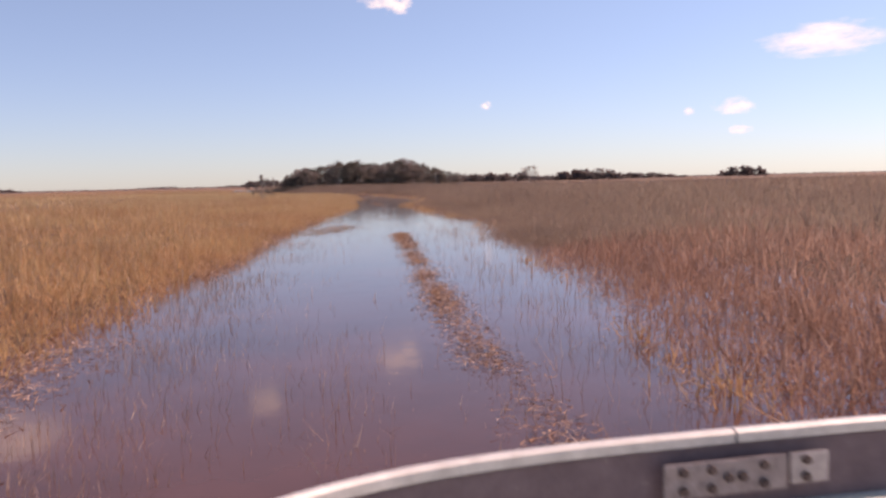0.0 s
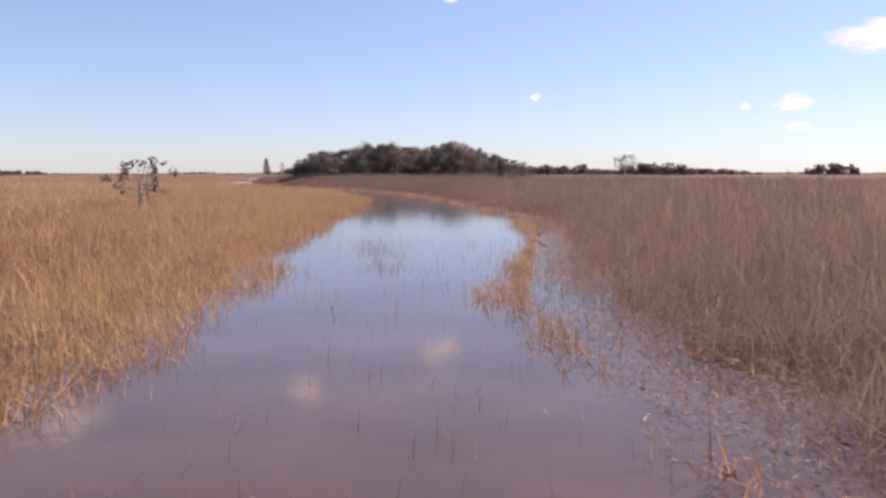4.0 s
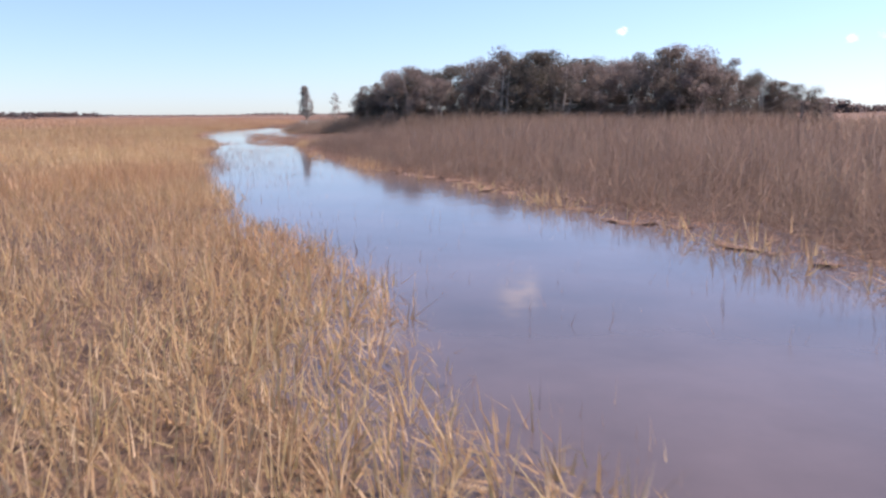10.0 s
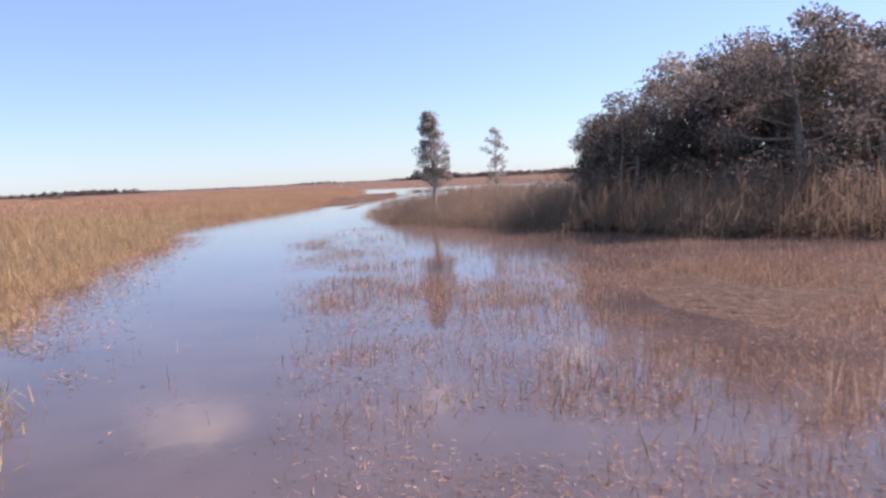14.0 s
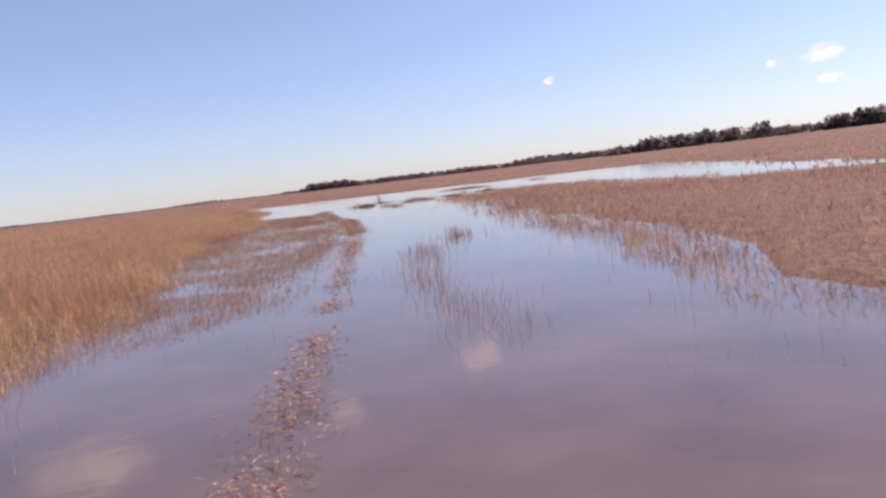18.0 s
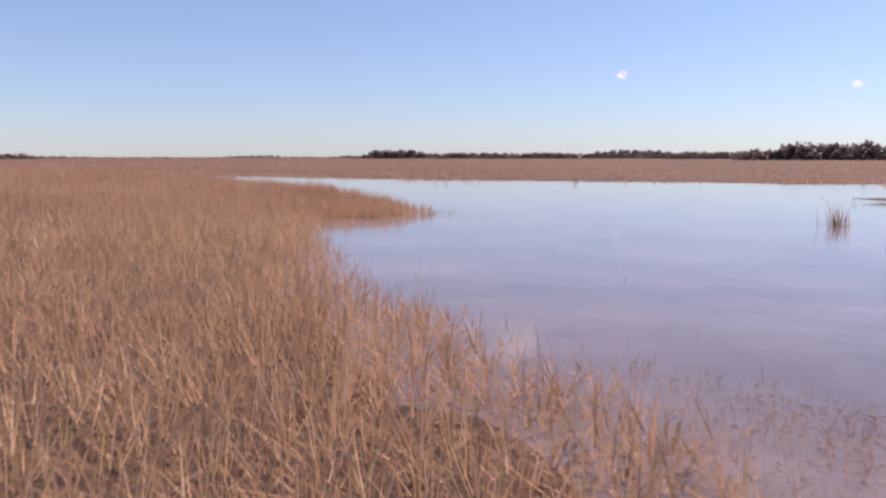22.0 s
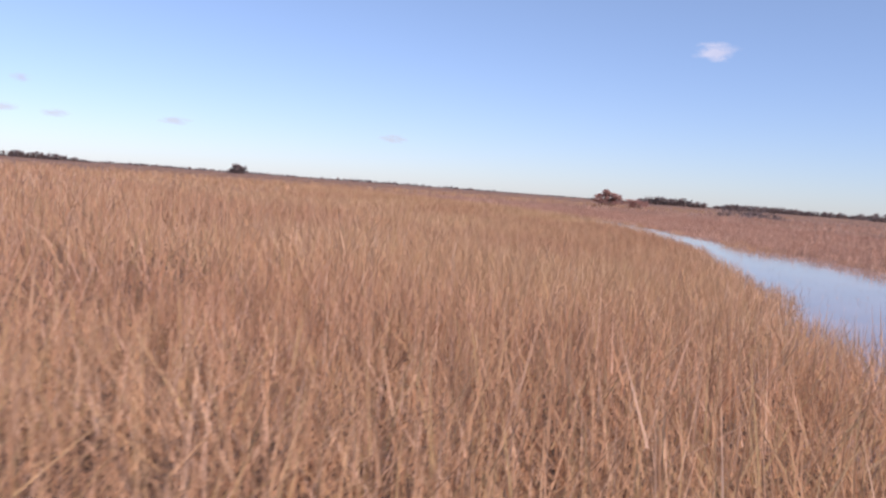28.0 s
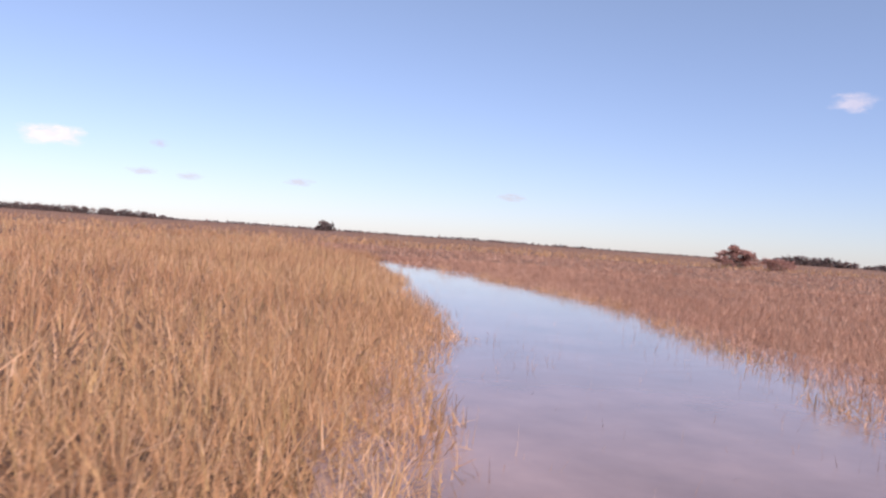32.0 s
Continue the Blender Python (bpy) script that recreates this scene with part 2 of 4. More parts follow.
def water_material():
    m, t, out = material("marsh water")
    p = t.nodes.new("ShaderNodeBsdfPrincipled")
    brown = ramp(t, [(0.3, (0.66, 0.66, 0.66)), (0.7, (1.12, 1.12, 1.12))], noise_at(t, 0.5, 5.0))
    # peat-stained in the narrow trail, paler and greyer towards the lake
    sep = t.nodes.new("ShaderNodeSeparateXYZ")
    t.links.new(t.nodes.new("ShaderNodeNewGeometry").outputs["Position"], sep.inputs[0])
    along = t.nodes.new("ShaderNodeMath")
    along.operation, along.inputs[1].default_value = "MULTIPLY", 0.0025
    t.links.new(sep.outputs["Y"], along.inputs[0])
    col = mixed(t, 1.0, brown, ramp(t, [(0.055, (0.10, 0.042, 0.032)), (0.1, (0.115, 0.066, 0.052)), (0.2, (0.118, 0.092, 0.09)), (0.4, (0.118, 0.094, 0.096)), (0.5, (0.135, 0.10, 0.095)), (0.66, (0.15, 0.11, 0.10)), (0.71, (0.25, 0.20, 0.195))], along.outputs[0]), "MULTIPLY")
    t.links.new(col, p.inputs["Base Color"])
    p.inputs["Roughness"].default_value = 0.07
    p.inputs["IOR"].default_value = 1.33
    stretch = t.nodes.new("ShaderNodeMapping")
    stretch.inputs["Scale"].default_value = (1.0, 0.7, 1.0)
    t.links.new(t.nodes.new("ShaderNodeNewGeometry").outputs["Position"], stretch.inputs["Vector"])
    n = noise_at(t, 2.2, 4.0, 0.55, stretch.outputs["Vector"])
    t.links.new(bumped(t, n, 0.06, 0.05), p.inputs["Normal"])
    t.links.new(p.outputs["BSDF"], out.inputs["Surface"])
    return m


M_WATER = water_material()


# ---- building blocks ----
def arrays_mesh(name, verts, faces, mat):
    """A mesh from arrays of places and of triangles (or quads)."""
    me = bpy.data.meshes.new(name)
    verts, faces = np.asarray(verts, np.float32), np.asarray(faces, np.int32)
    k = faces.shape[1]
    me.vertices.add(len(verts))
    me.vertices.foreach_set("co", verts.ravel())
    me.loops.add(faces.size)
    me.loops.foreach_set("vertex_index", faces.ravel())
    me.polygons.add(len(faces))
    me.polygons.foreach_set("loop_start", np.arange(0, faces.size, k, dtype=np.int32))
    me.update(calc_edges=True)
    me.materials.append(mat)
    return me


def part(name, bm, mat, parent=None, label=""):
    me = bpy.data.meshes.new(name)
    bm.to_mesh(me)
    bm.free()
    me.materials.append(mat)
    ob = new(name, me)
    if parent is not None:
        ob.parent = parent
    return tagged(ob, label) if label else ob


def mesh_part(name, me, parent=None, label=""):
    ob = new(name, me)
    if parent is not None:
        ob.parent = parent
    return tagged(ob, label) if label else ob


def lattice(ix, iy, seed):
    v = np.sin(ix * 127.1 + iy * 311.7 + seed * 74.7) * 43758.5453
    return v - np.floor(v)


def wobble(x, y, size, seed=0):
    """Smooth noise from 0 to 1 over the plan."""
    x, y = np.asarray(x, float) / size, np.asarray(y, float) / size
    ix, iy = np.floor(x), np.floor(y)
    fx, fy = x - ix, y - iy
    fx, fy = fx * fx * (3 - 2 * fx), fy * fy * (3 - 2 * fy)
    a, b = lattice(ix, iy, seed), lattice(ix + 1, iy, seed)
    c, d = lattice(ix, iy + 1, seed), lattice(ix + 1, iy + 1, seed)
    return (a + (b - a) * fx) * (1 - fy) + (c + (d - c) * fx) * fy


def to_line(x, y, line):
    """Distance from places to a polyline."""
    best = np.full(np.shape(x), 1e9)
    for (ax, ay), (bx, by) in zip(line[:-1], line[1:]):
        dx, dy = bx - ax, by - ay
        s = np.clip(((x - ax) * dx + (y - ay) * dy) / (dx * dx + dy * dy), 0, 1)
        best = np.minimum(best, np.hypot(x - ax - s * dx, y - ay - s * dy))
    return best


def within(x, y, ring):
    inside = np.zeros(np.shape(x), bool)
    for (ax, ay), (bx, by) in zip(ring, ring[1:] + ring[:1]):
        if ay == by:
            continue
        inside ^= ((ay > y) != (by > y)) & (x < (bx - ax) * (y - ay) / (by - ay) + ax)
    return inside


# ---- plan of the waterway ----
LEFT_BANK = [(-3.5, -60), (-2.6, 8), (-2.3, 15), (-1.6, 24), (-0.5, 38), (0.5, 45), (2.2, 58), (3.4, 70), (4.2, 85), (5.3, 95), (5.2, 106),
             (4.0, 117), (2.9, 125), (0.6, 134), (-2.6, 142), (-4.9, 149), (-6.9, 156), (-9.1, 163), (-10.4, 169), (-11.6, 175), (-15.2, 183),
             (-17, 190), (-19.1, 199), (-21.3, 206), (-21.2, 222), (-20.2, 232), (-21.6, 240), (-22.6, 248), (-23.4, 254), (-22.8, 260), (-22.2, 266), (-23.2, 272), (-24.8, 276.3), (-26.2, 280), (-26.9, 282.7),
             (-27.9, 287), (-28.4, 290.2), (-28.0, 292.3), (-26.6, 293.4), (-25.3, 295.0), (-26.4, 298.8), (-28.2, 303.5), (-29.0, 306.5), (-30.2, 311), (-32.2, 314.5), (-35.2, 319), (-38.8, 325),
             (-46, 334.5), (-58, 342), (-66, 349), (-77, 359.5), (-91, 369.2), (-104, 375.5), (-113, 378.7), (-122, 381.7), (-132, 384.2), (-141, 386.6)]
RIGHT_BANK = [(3, -60), (3.4, 8), (3.7, 16), (4.6, 21), (5.6, 33), (7.2, 41), (6.9, 50), (7.2, 66), (10, 78), (10.9, 86), (10.5, 93), (10.2, 102),
              (9.6, 110), (8.4, 122), (7, 129), (4.5, 138), (2.5, 144), (-0.4, 151), (-2.4, 156), (-4.2, 162), (-5.2, 167), (-5.4, 172), (-5.3, 177), (-3.6, 180),
              (0, 181.5), (4, 184), (2, 187.5), (-1, 189.6), (-3.8, 191.7), (-8.8, 198.3), (-11, 202), (-13.3, 208), (-14.2, 213), (-12.6, 216.3), (-8, 218), (-5.5, 219.6), (-8, 221), (-10.3, 221.1), (-11.6, 224), (-12.3, 228), (-11.4, 234), (-11.6, 243), (-12.4, 250),
              (-11.6, 262), (-12.4, 276)]
LAKE_BANK = [(-6, 280), (-1, 272), (0, 255), (4, 252), (7, 270), (14, 300), (16, 314), (1, 320), (-16, 326.8), (-25, 331), (-32, 336.6), (-38, 341.6), (-45, 345.2),
             (-54, 351), (-62, 355.3), (-71, 360.2), (-82, 367), (-92, 374), (-104, 381), (-115, 385.6), (-129, 387.6), (-143, 388)]
SHORE = LEFT_BANK + (RIGHT_BANK + LAKE_BANK)[::-1]
ROUTE = [(0, 0), (3, 38), (5.5, 62), (6.4, 90), (4.2, 113), (0, 132), (-5, 155), (-9, 173), (-13, 190), (-15, 213), (-19, 232), (-23.5, 258),
         (-26.5, 282), (-31, 300), (-42, 318), (-58, 338), (-77, 356), (-95, 372), (-112, 384), (-126, 388)]


POOLS = [(-31.3, 307.6, 1.5, 1.7), (-29.7, 299.2, 1.3, 1.0), (-42, 358, 5.0, 2.2), (-33, 357, 5.0, 2.0), (-24.5, 352, 5.0, 2.0)]


# weedy shallows beside the bend, and the grown-over water along the bank before the lake
SHALLOWS = [(-10.2, 176.5), (-11.6, 183), (-13.2, 190), (-15.4, 199.5), (-13.2, 204), (-9.2, 198.2), (-4.5, 191.5), (0.6, 187), (1.2, 181), (-3.0, 173.5), (-6.2, 170.5), (-8.6, 171.5)]
WEEDY = [(-20.6, 228), (-17.7, 231), (-17.2, 240), (-17.1, 250), (-17.7, 258), (-18.9, 266), (-20.3, 275), (-24.2, 277.5), (-23.2, 270), (-23.0, 262), (-23.8, 254), (-22.8, 247), (-21.6, 240)]


def depth_in(x, y, ragged=0.9):
    """Metres from the shore, positive in open water, with a ragged line."""
    d = to_line(x, y, SHORE + SHORE[:1])
    d = np.where(within(x, y, SHORE), d, -d)
    for cx, cy, wide, deep_y in POOLS:
        d = np.maximum(d, 0.5 * (wide + deep_y) * (1 - np.hypot((x - cx) / wide, (y - cy) / deep_y)))
    return d + ragged * (wobble(x, y, 1.7, 3) - 0.5) + 0.8 * ragged * (wobble(x, y, 5.0, 4) - 0.5)


def on_right(x, y):
    """True on the far side of the waterway, where the dark rushes stand."""
    return within(x, y, RIGHT_BANK + LAKE_BANK + [(-190, 392), (-190, 2000), (900, 2000), (900, -60)])


# ---- ground, water ----
def spaced(lo, hi, fine, out):
    inner = np.arange(lo, hi + 0.01, fine)
    steps = fine * 1.35 ** np.arange(1, 40)
    ext = np.cumsum(steps)
    ext = ext[ext < out]
    return np.concatenate([(lo - ext)[::-1], inner, hi + ext])


gx, gy = spaced(-150, 60, 1.6, 4300), spaced(0, 400, 1.6, 4300)
X, Y = np.meshgrid(gx, gy, indexing="ij")
deep = depth_in(X, Y)
away = to_line(X, Y, ROUTE)
Z = np.clip(-0.02 - 0.16 * (deep + 0.45 + 0.7 * on_right(X, Y) + 2.2 * np.clip((58 - Y) / 14, 0, 1) * (X > 1.5)), -0.5, 0.07) + 0.1 * (wobble(X, Y, 2.4, 8) - 0.5)
far_up = np.clip((away - 110) / 120, 0, 1)
Z = Z + far_up * (0.55 + 0.12 * (wobble(X, Y, 9, 9) - 0.5)) * (deep < -2)
muddy = within(X, Y, SHALLOWS) * np.clip((190 - Y) / 4, 0, 1) * np.clip((X + 11) / 4, 0.2, 1)
Z = np.maximum(Z, -0.5 + muddy * (0.46 + 0.11 * wobble(X, Y, 2.1, 41)))
nx, ny = len(gx), len(gy)
ii, jj = np.meshgrid(np.arange(nx - 1), np.arange(ny - 1), indexing="ij")
q = (ii * ny + jj).ravel()
ground = new("ground", arrays_mesh("ground", np.stack([X, Y, Z], -1).reshape(-1, 3), np.stack([q, q + ny, q + ny + 1, q + 1], -1), M_GROUND))
ground.data.attributes.new("thatch", "FLOAT", "POINT").data.foreach_set("value", np.maximum(np.clip((away - 14) / 22, 0, 1), 0.85 * on_right(X, Y) * np.clip((Y - 222) / 8, 0, 1)).ravel().astype(np.float32))
tagged(ground, "brown marsh ground of mud and straw", "ground", kind="structure")
wv = [(-420, -120, 0), (300, -120, 0), (300, 620, 0), (-420, 620, 0)]
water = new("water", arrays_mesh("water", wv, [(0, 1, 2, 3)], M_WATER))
tagged(water, "shallow brown marsh water reflecting the sky", "water", kind="structure")


# ---- grass ----
rng = np.random.default_rng(7)


def scatter(per_m2, near, far):
    """Random places between two distances from the route."""
    x0, x1, y0, y1 = -150 - far, 60 + far, -5, 400 + far
    if far < 60:
        x0, x1, y0, y1 = -125 - far, 20 + far, 0, 390 + far
    n = int((x1 - x0) * (y1 - y0) * per_m2)
    x, y = rng.uniform(x0, x1, n), rng.uniform(y0, y1, n)
    d = to_line(x, y, ROUTE)
    k = (d >= near) & (d < far)
    return x[k], y[k]


def gathered(x, y, cell, pull):
    """Draws places together into tussocks. Gives the new places and the way out from each tussock's heart."""
    ix, iy = np.floor(x / cell), np.floor(y / cell)
    hx, hy = (ix + 0.2 + 0.6 * lattice(ix, iy, 61)) * cell, (iy + 0.2 + 0.6 * lattice(ix, iy, 62)) * cell
    return x + (hx - x) * pull, y + (hy - y) * pull, np.arctan2(y - hy, x - hx)


def blades(x, y, z, h, w, lean, joints=1, way=None, lift=0.0):
    """Tapered blades: places, heights, widths, the lean as a share of the height, and how far up the stem they may leave it."""
    n = len(x)
    a, b = rng.uniform(0, 2 * np.pi, n), rng.normal(0.6, 1.3, n)
    if way is not None:
        b = way + rng.normal(0, 0.5, n)
    ux, uy = np.cos(a) * w / 2, np.sin(a) * w / 2
    l = np.abs(rng.normal(0, 1, n)) * np.where(rng.random(n) < 0.25, 2.2 * lean, lean)
    l = np.clip(l, 0, 1.15) * h
    lx, ly = np.cos(b) * l, np.sin(b) * l
    base = np.stack([x, y, z], -1)
    side = np.stack([ux, uy, 0 * ux], -1)
    tip = base + np.stack([lx, ly, h * np.sqrt(np.clip(1 - (l / h) ** 2 * 0.6, 0.1, 1))], -1)
    if joints == 1:
        if lift:
            base = base + (tip - base) * [0.6, 0.6, 1.0] * (lift * rng.random(n))[:, None]
        v = np.stack([base - side, base + side, tip], 1).reshape(-1, 3)
        f = np.arange(3 * n).reshape(-1, 3)
        return v, f
    mid = base + np.stack([lx * 0.3, ly * 0.3, 0.58 * h], -1)
    v = np.stack([base - side, base + side, mid + side * 0.75, mid - side * 0.75, tip], 1).reshape(-1, 3)
    o = 5 * np.arange(n)[:, None]
    f = np.concatenate([o + [0, 1, 2], o + [0, 2, 3], o + [3, 2, 4]])
    return v, f


def joined(pieces):
    vs, fs, at = [], [], 0
    for v, f in pieces:
        vs.append(v)
        fs.append(f + at)
        at += len(v)
    return np.concatenate(vs), np.concatenate(fs)


def tall(x, y, right):
    """Height of the stand: low sawgrass, higher rushes, tall reeds by the tree island."""
    side = 0.78 + 0.54 * np.clip((y - 42) / 25, 0, 1) - 1.04 * np.clip((y - 206) / 14, 0, 1) + 0.14 * np.clip((y - 325) / 20, 0, 1)
    h = np.where(right, side * (1 - 0.4 * np.clip((y - 318) / 15, 0, 1) * np.clip((x + 55) / 10, 0, 1)), 0.6 + 0.1 * np.clip((y - 280) / 15, 0, 1) + 0.22 * np.clip((y - 314) / 10, 0, 1) * np.clip((352 - y) / 8, 0, 1)) * (0.8 + 0.45 * wobble(x, y, 6.0, 12)) * (0.72 + 0.5 * wobble(x, y, 0.3, 13))
    h = h * (1 - 0.45 * right * np.clip((y - 171) / 5, 0, 1) * np.clip((187 - y) / 3, 0, 1) * np.clip((9 - x) / 5, 0, 1))
    h = h + right * 0.6 * np.exp(-((y - 191) / 8) ** 2) * np.clip((x + 9) / 4, 0, 1)
    reeds = np.exp(-(((x + 4.0) / 8) ** 2 + ((y - 210) / 7) ** 2))
    return h + right * 0.9 * reeds


LEVELS = [(20, 0, 4.5, 0.008, 3, 1.0, 0.0), (280, 0, 4.5, 0.011, 1, 0.88, 0.65), (150, 0, 5.5, 0.018, 1, 0.6, 0.5), (130, 4.5, 10, 0.018, 1, 0.95, 0.6), (56, 10, 24, 0.033, 1, 1.0, 0.45), (5, 24, 70, 0.085, 1, 1.0, 0.2),
          (0.5, 70, 230, 0.27, 1, 1.0, 0.0)]
saw, rush, sedge = [], [], []
for per_m2, near, far, wide, joints, share, lift in LEVELS:
    x, y = scatter(per_m2, near, far)
    s = depth_in(x, y)
    keep = (s < -0.02 + 0.42 * (rng.random(len(x)) ** 2)) & (rng.random(len(x)) < (0.5 + 0.9 * wobble(x, y, 0.4, 14)) * np.clip(2.6 * wobble(x, y, 1.15, 16) - 0.1, np.where((y > 266) & (x < -20), 0.85, 0.52), 1))
    x, y, s = x[keep], y[keep], s[keep]
    right = on_right(x, y)
    dark = right & (y < 222)
    margin = np.where(dark, np.where(y > 174, 0.55 - 0.3 * s, np.where(y > 115, 0.3, 0.4) - np.where(y > 115, 0.21, 0.19) * s), 0.66 - 0.32 * s)
    keep = rng.random(len(x)) < np.clip(np.where(dark & (y < 174), np.where(y > 140, 0.25 - 0.9 * (s + 0.5), np.where(y < 52, 0.45 - 0.4 * s, 0.1 - 0.45 * (s + 0.8))), np.where(right, 0.45 - 0.28 * s, 0.75 - 0.3 * s)), 0.06, 1)
    x, y, s, right, margin = x[keep], y[keep], s[keep], right[keep], margin[keep]
    h = share * tall(x, y, right) * rng.uniform(0.55, 1.12, len(x)) * np.clip(margin, 0.3, 1)
    w = wide * rng.uniform(0.6, 1.4, len(x))
    far_bank = right & ((y > 218 + 8 * (wobble(x, y, 5, 15) - 0.5)) | (y < 30 + 22 * (wobble(x, y, 5, 15) - 0.5)))
    for side, store in ((~right, saw), (right & ~far_bank, rush), (far_bank, sedge)):
        tx, ty, way = gathered(x[side], y[side], (0.24, 0.34, 0.4)[min(int(near / 4), 2)], 0.6 if near < 10 else 0.35)
        if store is rush and joints == 1:
            # a thicket: more, thinner and lower stems between the others
            n = len(tx)
            for _ in range(2):
                store.append(blades(tx + rng.normal(0, 0.3, n), ty + rng.normal(0, 0.3, n), np.full(n, -0.03), h[side] * rng.uniform(0.6, 1.0, n), w[side] * 0.62, 1.25, 1, None, 0.85 * (lift > 0)))
        store.append(blades(tx, ty, np.full(side.sum(), -0.03), h[side], w[side] * (0.66 if store is rush else 1.0), (1.1 if store is rush else 0.72) / share ** 0.5, joints, way, 0.75 * (lift > 0) if store is rush else lift))
# the dense fringe in front of the tree island
n = 56000
x, y = rng.uniform(-9, 27, n), rng.uniform(185, 200.5, n)
k = (depth_in(x, y) < 0.05) & on_right(x, y) & (y < np.interp(x, [-9, -4, 0, 12, 27], [200.5, 197.2, 193.4, 192.6, 194.8]))
n = k.sum()
rush.append(blades(x[k], y[k], np.full(n, -0.03), rng.uniform(0.9, 1.95, n) * np.clip(0.75 - 0.3 * depth_in(x[k], y[k]), 0.5, 1), rng.uniform(0.014, 0.03, n), 0.7, 1, None, 0.7))
tagged(new("sawgrass_field", arrays_mesh("sawgrass_field", *joined(saw), M_SAW)), "golden dry sawgrass standing along the waterway", "grass", kind="stuff")
tagged(new("rush_field", arrays_mesh("rush_field", *joined(rush), M_RUSH)), "dark brown rushes on the bank by the tree island", "grass", kind="stuff")
tagged(new("sedge_field", arrays_mesh("sedge_field", *joined(sedge), M_SEDGE)), "tan pinkish sedge on the low open banks", "grass", kind="stuff")

# thin weeds that stand in the water
STRIPS = [([(1.8, 10), (2.1, 18), (2.5, 24), (3.0, 31), (3.25, 35)], 0.28, 110, 0.22), ([(-17.2, 223.5), (-17.1, 232), (-17.0, 241), (-17.0, 250)], 0.27, 60, 0.24),
          ([(-15.2, 227.5), (-15.8, 233), (-15.2, 239)], 0.42, 90, 0.5), ([(-17.0, 248), (-17.5, 258.5), (-18.9, 267), (-19.8, 276)], 0.42, 190, 0.22),
          ([(-20.9, 263), (-20.6, 270), (-21.2, 275)], 0.9, 60, 0.3), ([(5.4, 94), (5.8, 106), (5.0, 114)], 1.0, 42, 0.36),
          ([(-3.2, 146), (-5.8, 158), (-7.5, 167)], 1.5, 26, 0.34), ([(-4.6, 149), (-6.5, 156), (-8.7, 163), (-10.0, 168)], 0.35, 120, 0.42), ([(2.5, 30), (4.5, 55), (6.5, 75)], 2.4, 5, 0.38), ([(-1.6, 9), (-1.2, 18), (-0.2, 32), (0.8, 46)], 0.9, 75, 0.3), ([(3.0, 10), (3.3, 18), (4.6, 30), (5.8, 42)], 0.8, 34, 0.42), ([(0.6, 36), (1.2, 38), (1.7, 40)], 0.5, 300, 0.24), ([(5.3, 69.5), (5.5, 73), (5.3, 75.5)], 0.4, 90, 0.3), ([(-21.7, 241), (-21.9, 249), (-22.4, 253), (-22.7, 257)], 0.75, 150, 0.42), ([(-1.4, 11), (-0.9, 14), (-1.4, 17.5), (-0.8, 24)], 0.5, 130, 0.26), ([(0.4, 11), (0.6, 13.5), (0.7, 17)], 0.35, 40, 0.28), ([(-11.0, 224.5), (-11.8, 228), (-11.3, 234), (-11.6, 243)], 0.6, 170, 0.36)]
weeds = []
for line, spread, per_m2, top in STRIPS:
    lx, ly = [p[0] for p in line], [p[1] for p in line]
    n = int((max(lx) - min(lx) + 6 * spread) * (max(ly) - min(ly) + 6 * spread) * per_m2 * 1.7)
    x = rng.uniform(min(lx) - 3 * spread, max(lx) + 3 * spread, n)
    y = rng.uniform(min(ly) - spread, max(ly) + spread, n)
    k = (np.exp(-(to_line(x, y, line) / spread) ** 2) * np.clip(2.2 * wobble(x, y, 1.1, 21) - 0.3, 0, 1) > rng.random(n)) & (depth_in(x, y) > -0.9)
    x, y = x[k], y[k]
    weeds.append(blades(x, y, np.full(len(x), -0.05), rng.uniform(0.15 * top + 0.03, top, len(x)) * rng.uniform(0.5, 1.0, len(x)), rng.uniform(0.004, 0.009, len(x)), 0.45, 1))


def thick_weeds(x, y):
    """How densely the shallows are grown, from 0 to 1."""
    edge = to_line(x, y, SHALLOWS + SHALLOWS[:1])
    hole = np.exp(-(((x + 8.0) / 1.5) ** 2 + ((y - 190.0) / 3.2) ** 2))
    rows = 0.55 + 0.45 * np.exp(-((to_line(x, y, SHALLOWS[:4]) - 1.2) / 1.6) ** 2)
    return within(x, y, SHALLOWS) * np.clip(edge / 0.7, 0.1, 1) * np.clip(1.5 * wobble(x, y, 0.8, 25) + 0.8 * wobble(x, y, 2.6, 26) - 0.4, 0, 1) * rows * (1 - 0.85 * hole) * np.clip(1.2 - (y - 182) / 15, 0.22, 1) * (1 + 1.5 * np.clip((x + 11) / 4, 0, 1) * np.clip((188 - y) / 4, 0, 1))


n = 400000
x, y = rng.uniform(-16, 2, n), rng.uniform(170, 205, n)
k = (thick_weeds(x, y) > rng.random(n)) & (depth_in(x, y) > -0.3)
x, y = x[k], y[k]
high = rng.uniform(0.04, 0.2, len(x)) * (0.3 + 1.5 * wobble(x, y, 1.1, 27) ** 2) * (1 + 0.8 * np.clip((x + 8) / 4, 0, 1))
weeds.append(blades(x, y, np.full(len(x), -0.04), high, rng.uniform(0.006, 0.013, len(x)), 0.95, 1))
n = 300000
x, y = rng.uniform(-24, -17, n), rng.uniform(228, 278, n)
k = within(x, y, WEEDY) & (np.clip(to_line(x, y, WEEDY + WEEDY[:1]) / 0.8, 0.25, 1) * np.clip(1.4 * wobble(x, y, 0.7, 28) + 0.7 * wobble(x, y, 2.2, 29) - 0.3, 0, 1) > rng.random(n)) & (depth_in(x, y) > -0.1)
wx, wy = x[k], y[k]
